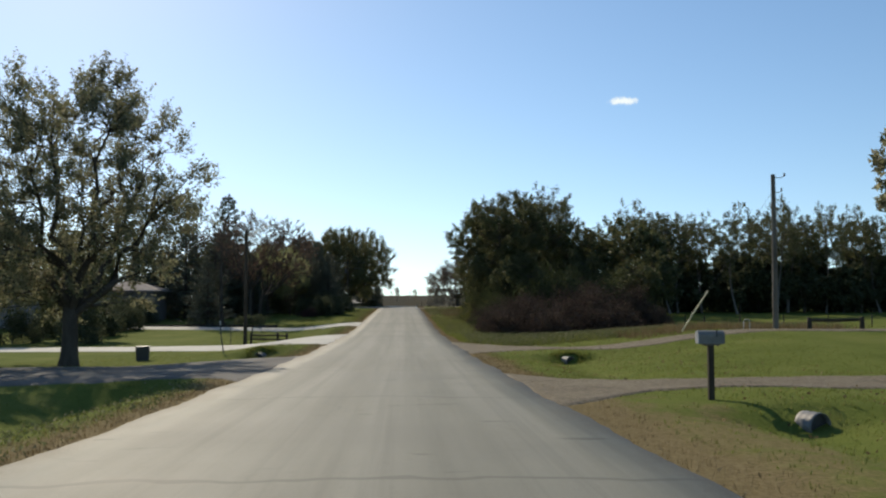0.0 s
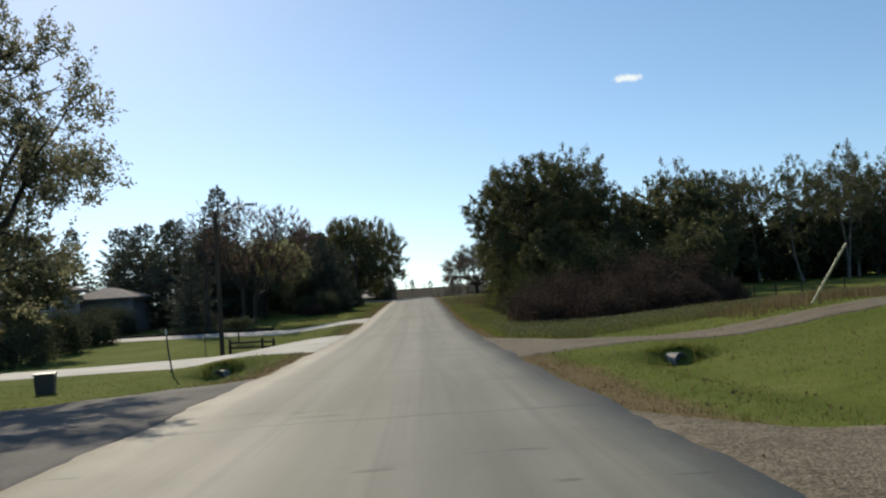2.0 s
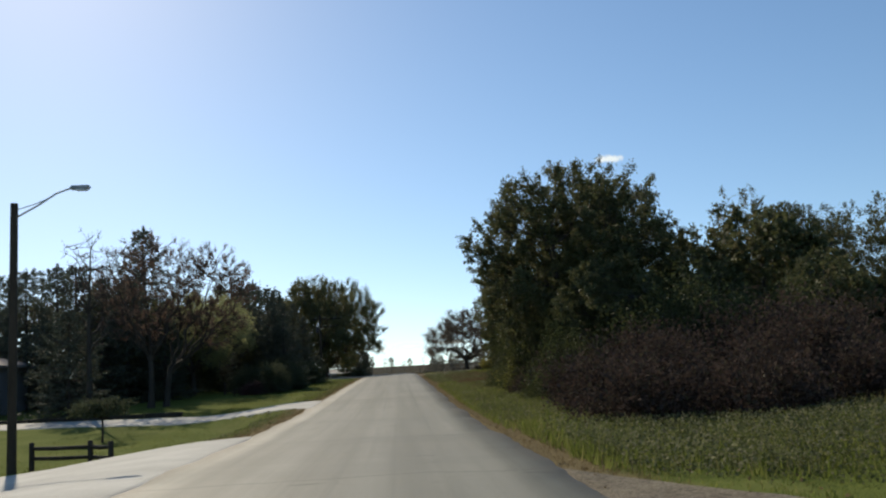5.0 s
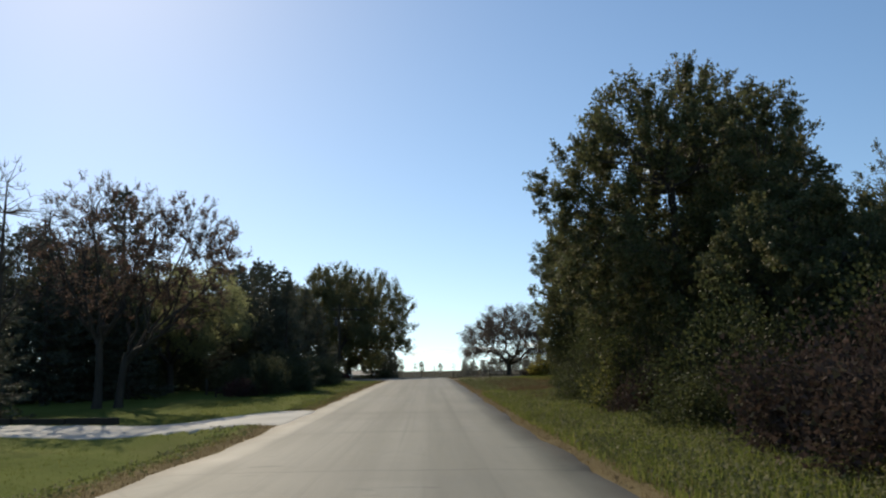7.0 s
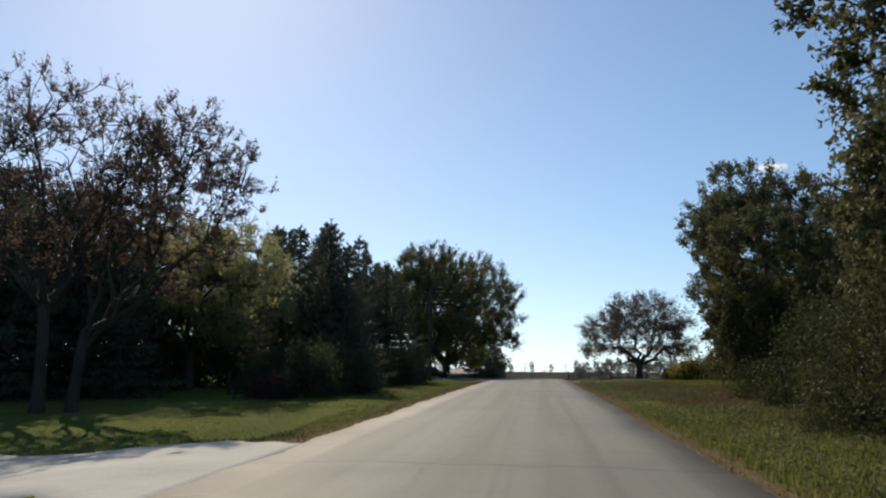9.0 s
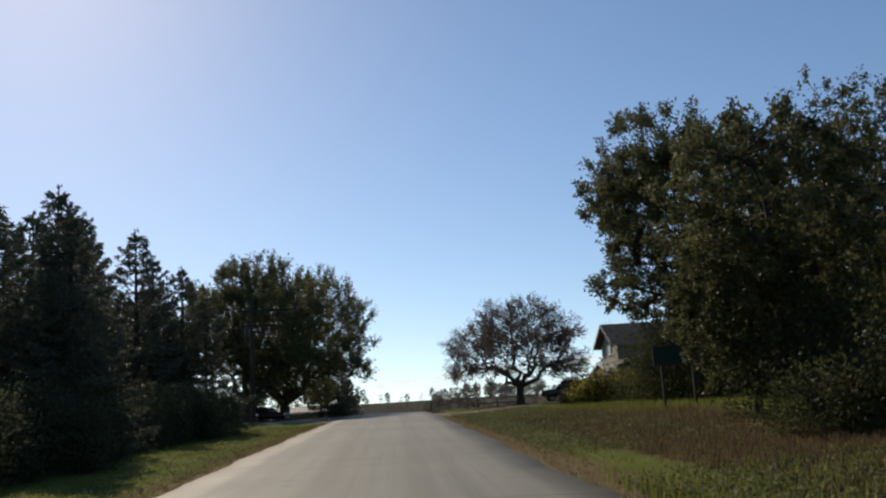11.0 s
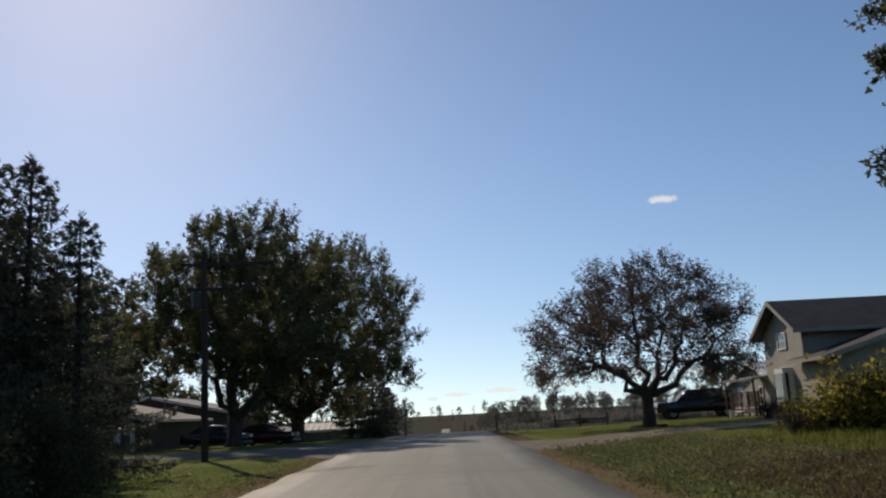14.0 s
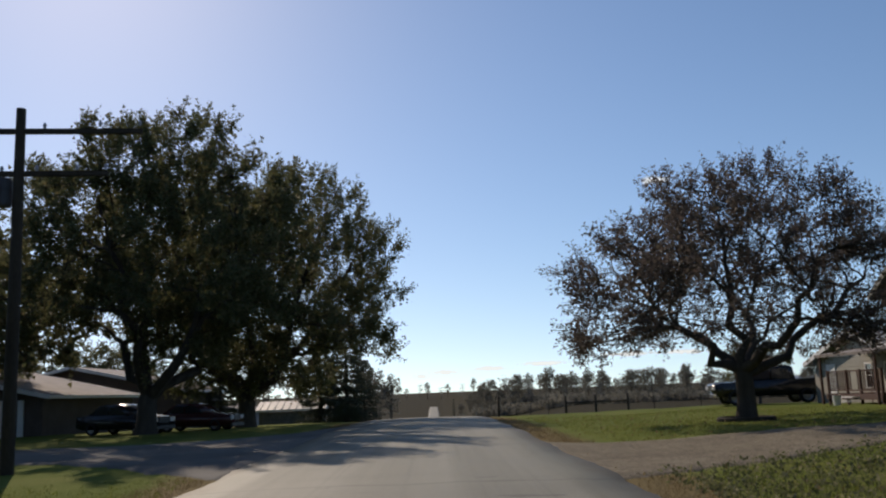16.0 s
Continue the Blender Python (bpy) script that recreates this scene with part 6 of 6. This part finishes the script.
ranch("ranch_house", -27.0, 203.0, 90, 12.0, 17.0, 3.2, 1.9, BRICK_WALL, GREY_SHINGLE, "second low house with a grey roof behind the maples", [(3.6, 0.7, 1.5, 1.2)], side="w")
ranch("garage", -20.4, 214.0, 90, 9.0, 7.6, 1.7, 0.85, GREY_SIDING, GREY_SHINGLE, "low grey garage beyond the parked cars", [(2.0, 0.9, 0.9, 0.9)], side="w", over=0.35)
ranch("metal_shed", -12.0, 207.0, 0, 5.4, 4.2, 1.35, 0.6, OLD_STEEL, OLD_STEEL, "grey steel shed with a ribbed metal roof", [], seam=0.6, over=0.2)
ranch("white_house", -39.0, 177.0, 0, 9.0, 8.0, 2.8, 1.6, WHITE_PAINT, SHINGLE, "white house glimpsed far behind the trees", [(1.0, 0.9, 1.2, 1.2)])
ranch("farm_shed", 150.0, 470.0, 0, 34.0, 14.0, 3.6, 2.0, WHITE_PAINT, GALVANISED, "long pale farm shed far across the field", [], seam=0.0)


# ring of dark edging round the crab apple's foot
ring = part("tree_ring", lathe([(0.72, -0.12), (0.72, 0.1), (0.76, 0.14), (0.86, 0.14), (0.9, 0.09), (0.9, -0.12)], 28), DARK_WOOD)
ring.location = (9.7, 158.0, ground_at(9.7, 158.0))
tagged(ring, "low dark edging ring round the crab apple's foot", "tree ring")


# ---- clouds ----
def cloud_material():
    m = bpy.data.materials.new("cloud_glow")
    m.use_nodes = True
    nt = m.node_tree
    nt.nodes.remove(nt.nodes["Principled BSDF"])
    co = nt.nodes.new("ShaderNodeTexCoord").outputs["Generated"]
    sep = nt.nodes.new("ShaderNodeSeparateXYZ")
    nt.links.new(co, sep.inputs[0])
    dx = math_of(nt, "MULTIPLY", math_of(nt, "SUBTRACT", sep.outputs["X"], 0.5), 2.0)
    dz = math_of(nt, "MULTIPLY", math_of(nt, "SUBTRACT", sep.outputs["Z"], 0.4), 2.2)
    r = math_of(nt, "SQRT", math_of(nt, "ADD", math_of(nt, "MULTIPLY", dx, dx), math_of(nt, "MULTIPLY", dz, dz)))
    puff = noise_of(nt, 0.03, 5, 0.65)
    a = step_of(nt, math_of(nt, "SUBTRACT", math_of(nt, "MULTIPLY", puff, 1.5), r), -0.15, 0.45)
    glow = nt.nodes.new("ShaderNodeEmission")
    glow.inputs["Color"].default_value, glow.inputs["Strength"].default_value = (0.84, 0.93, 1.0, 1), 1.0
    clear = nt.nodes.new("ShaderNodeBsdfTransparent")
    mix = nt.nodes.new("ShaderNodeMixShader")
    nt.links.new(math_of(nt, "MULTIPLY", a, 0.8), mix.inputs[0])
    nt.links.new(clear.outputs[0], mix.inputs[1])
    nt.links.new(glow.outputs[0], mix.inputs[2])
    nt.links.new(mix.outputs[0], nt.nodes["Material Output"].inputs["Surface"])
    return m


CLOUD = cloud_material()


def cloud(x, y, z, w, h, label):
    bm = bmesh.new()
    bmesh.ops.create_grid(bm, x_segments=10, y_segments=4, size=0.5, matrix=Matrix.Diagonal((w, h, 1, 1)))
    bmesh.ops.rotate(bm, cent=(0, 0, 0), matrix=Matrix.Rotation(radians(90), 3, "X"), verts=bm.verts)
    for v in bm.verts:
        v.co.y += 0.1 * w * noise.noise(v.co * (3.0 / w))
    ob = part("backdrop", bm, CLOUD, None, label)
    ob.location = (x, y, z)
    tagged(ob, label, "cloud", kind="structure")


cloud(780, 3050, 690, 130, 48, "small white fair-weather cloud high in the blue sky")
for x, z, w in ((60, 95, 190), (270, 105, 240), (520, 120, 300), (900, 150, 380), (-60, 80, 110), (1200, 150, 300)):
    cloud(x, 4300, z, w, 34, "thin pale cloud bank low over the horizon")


# ---- grass, weeds and leaves on the verges ----
def blades(name, rng, x, y, height, width, material, label, lean=0.35, per=3, category="grass"):
    """Tufts of bent blades standing on the land at x, y."""
    n = len(x)
    z = land(x, y)
    xs, ys, zs = np.repeat(x, per), np.repeat(y, per), np.repeat(z, per)
    m = n * per
    a = rng.uniform(0, 2 * np.pi, m)
    h = np.repeat(height, per) * rng.uniform(0.6, 1.2, m)
    off = rng.uniform(0, 0.08, m)
    bx, by = xs + np.cos(a) * off, ys + np.sin(a) * off
    dx, dy = np.cos(a) * h * lean * rng.uniform(0.2, 1.4, m), np.sin(a) * h * lean * rng.uniform(0.2, 1.4, m)
    w = width * rng.uniform(0.7, 1.3, m)
    px, py = -np.sin(a) * w, np.cos(a) * w
    v = np.stack([np.stack([bx - px, by - py, zs - 0.03], -1), np.stack([bx + px, by + py, zs - 0.03], -1),
                  np.stack([bx + dx, by + dy, zs + h], -1)], axis=1).reshape(-1, 3)
    tagged(put(name, mesh_from(name, v, np.arange(3 * m), 3), material), label, category, kind="stuff")


def verge_points(rng, n, x0, x1, y0, y1, margin=0.15):
    x, y = rng.uniform(x0, x1, n), rng.uniform(y0, y1, n)
    ok = (drive_mask(x, y, margin, 0.01) < 0.1) & ((x < ROAD_L - 0.05 - 0.25 * rng.random(n) ** 2) | (x > ROAD_R + 0.05 + 0.25 * rng.random(n) ** 2))
    # thinning out towards the ends and away from the road
    away = np.where(x0 > 0, x1 - x, x - x0)
    ok &= rng.random(n) < np.minimum(np.minimum(y - y0, y1 - y) / 2.5, away / (0.25 * (x1 - x0))).clip(0, 1) ** 0.8
    ok &= (((x - 3.9) / 2.0) ** 2 + ((y - 12.0) / 5.5) ** 2 > 1.3) | (rng.random(n) < 0.35)
    return x[ok], y[ok]


rng = np.random.default_rng(201)
# mown lawn, both sides
x, y = verge_points(rng, 24000, 3.6, 17, 4, 56)
blades("lawn_grass", rng, x, y, rng.uniform(0.035, 0.065, len(x)), 0.012, GRASS, "short mown green grass on the verge beside the ditch", 0.95)
x, y = verge_points(rng, 24000, -17, -4.6, 8, 100)
blades("lawn_grass", rng, x, y, rng.uniform(0.035, 0.065, len(x)), 0.012, GRASS, "short mown green lawn across the road", 0.95)
x, y = verge_points(rng, 15000, 4.5, 16, 136, 176)
blades("lawn_grass", rng, x, y, rng.uniform(0.035, 0.065, len(x)), 0.012, GRASS, "short green lawn round the crab apple", 0.95)
x, y = verge_points(rng, 26000, -13, -4.4, 90, 147)
blades("lawn_grass", rng, x, y, rng.uniform(0.035, 0.065, len(x)), 0.012, GRASS, "green lawn before the evergreens", 0.95)
# dry edges
x, y = verge_points(rng, 16000, ROAD_R, ROAD_R + 1.3, 2, 178, 0.05)
blades("dry_edge_grass", rng, x, y, rng.uniform(0.03, 0.09, len(x)), 0.007, DRY_GRASS, "dry straw-coloured grass along the road's edge", 0.9)
x, y = verge_points(rng, 16000, ROAD_L - 1.3, ROAD_L, 2, 178, 0.05)
blades("dry_edge_grass", rng, x, y, rng.uniform(0.03, 0.09, len(x)), 0.007, DRY_GRASS, "dry straw-coloured grass along the far road edge", 0.9)
# unmown strip before the thicket and along the woods
x, y = verge_points(rng, 17000, 3.4, 28, 49, 62)
blades("rough_grass", rng, x, y, rng.uniform(0.12, 0.4, len(x)), 0.014, GRASS, "rough unmown grass before the bramble thicket", 0.5)
x, y = verge_points(rng, 12000, 3.2, 8.5, 60, 104)
blades("rough_grass", rng, x, y, rng.uniform(0.08, 0.28, len(x)), 0.014, GRASS, "rough green grass along the wood's edge", 0.5)
x, y = verge_points(rng, 7500, 3.6, 19, 100, 146)
blades("rough_grass", rng, x, y, rng.uniform(0.05, 0.18, len(x)), 0.014, GRASS, "uneven green grass along the verge past the woods", 0.6)
x, y = verge_points(rng, 26000, 5.0, 11.4, 92, 134)
blades("russet_grass", rng, x, y, rng.uniform(0.06, 0.24, len(x)), 0.012, RED_GRASS, "low russet dead grass on the verge", 0.7)
x, y = verge_points(rng, 12000, 8.5, 18, 122, 141)
blades("rough_grass", rng, x, y, rng.uniform(0.08, 0.26, len(x)), 0.014, GRASS, "green grass below the yellow bushes", 0.6)
x, y = verge_points(rng, 5000, 12, 24, 43, 60)
blades("straw_grass", rng, x, y, rng.uniform(0.2, 0.55, len(x)), 0.012, DRY_GRASS, "tall straw-coloured grass beside the dirt lane", 0.4)


for cx, cy, ln in CULVERTS[1:]:
    a, r = rng.uniform(0, 2 * np.pi, 700), 0.28 + np.abs(rng.normal(size=700)) * 0.22
    x, y = cx + np.cos(a) * r * 1.3, cy + 0.25 + np.sin(a) * r
    ok = (y > cy + 0.1) | (np.abs(x - cx) > 0.3)
    blades("ditch_grass", rng, x[ok], y[ok], rng.uniform(0.05, 0.15, ok.sum()), 0.01, GRASS, "long uncut grass round the culvert mouth", 0.6)


def weeds(name, rng, x, y, size, material, label):
    n = len(x)
    per = 9
    c = np.repeat(np.stack([x, y, land(x, y)], -1), per, axis=0)
    c += rng.normal(size=c.shape) * np.array([0.12, 0.12, 0.0]) + np.stack([np.zeros(n * per), np.zeros(n * per), np.abs(rng.normal(size=n * per)).clip(0, 1.6) * size * 0.7], -1)
    v, f = leaf_arrays(rng, c, 0.065, 0.75, 0.0, None, 3)
    tagged(put(name, mesh_from(name, v, f, 3), material), label, "weeds", kind="stuff")


x, y = verge_points(rng, 12000, 3.8, 26, 48.5, 60)
weeds("weeds", rng, x, y, 0.34, WEED, "broad-leaved green weeds before the brambles")
x, y = verge_points(rng, 5200, 3.4, 8, 62, 104)
weeds("weeds", rng, x, y, 0.16, WEED, "leafy green weeds along the woods")
x, y = verge_points(rng, 3600, 3.4, 8.5, 108, 147)
weeds("weeds", rng, x, y, 0.16, WEED, "leafy weeds and grass before the gravel drive")
x, y = verge_points(rng, 1600, -7, -4.4, 8, 140)
weeds("weeds", rng, x, y, 0.06, WEED, "scattered small weeds in the lawn's edge")
# fallen leaves and grit
x, y = verge_points(rng, 5000, ROAD_R, 14, 4, 178, -0.6)
c = np.stack([x, y, land(x, y) + 0.05], -1)
v, f = leaf_arrays(rng, c, 0.07, 0.7)
tagged(put("fallen_leaf_litter", mesh_from("fallen_leaf_litter", v, f, 4), DRY_GRASS), "scattered pale fallen leaves on the verges", "leaf litter", kind="stuff")


# loose stones along the road and at the mouths of the drives
def stones(name, x, y, lift, label):
    n = len(x)
    r = rng.uniform(0.006, 0.018, n)
    c = np.stack([x, y, land(x, y) + lift], -1)
    o = np.array([[1, 0, 0], [0, 1, 0], [-1, 0, 0], [0, -1, 0], [0, 0, 0.7], [0, 0, -0.7]])
    v = (c[:, None, :] + (o[None] * rng.uniform(0.6, 1.2, (n, 6, 1))) * r[:, None, None]).reshape(-1, 3)
    q = np.array([[0, 1, 4], [1, 2, 4], [2, 3, 4], [3, 0, 4], [1, 0, 5], [2, 1, 5], [3, 2, 5], [0, 3, 5]])
    f = (q[None] + 6 * np.arange(n)[:, None, None]).ravel()
    tagged(put(name, mesh_from(name, v, f, 3), GRAVEL), label, "stones", kind="stuff")


n = 2600
y = rng.uniform(2, 178, n)
x = np.where(rng.random(n) < 0.5, ROAD_R + 0.12 + np.abs(rng.normal(size=n)) * 0.3, ROAD_L - 0.12 - np.abs(rng.normal(size=n)) * 0.3)
ok = drive_mask(x, y, 0.3, 0.01) < 0.1
stones("loose_stones", x[ok], y[ok], 0.004, "loose pale stones scattered along the road's edges")
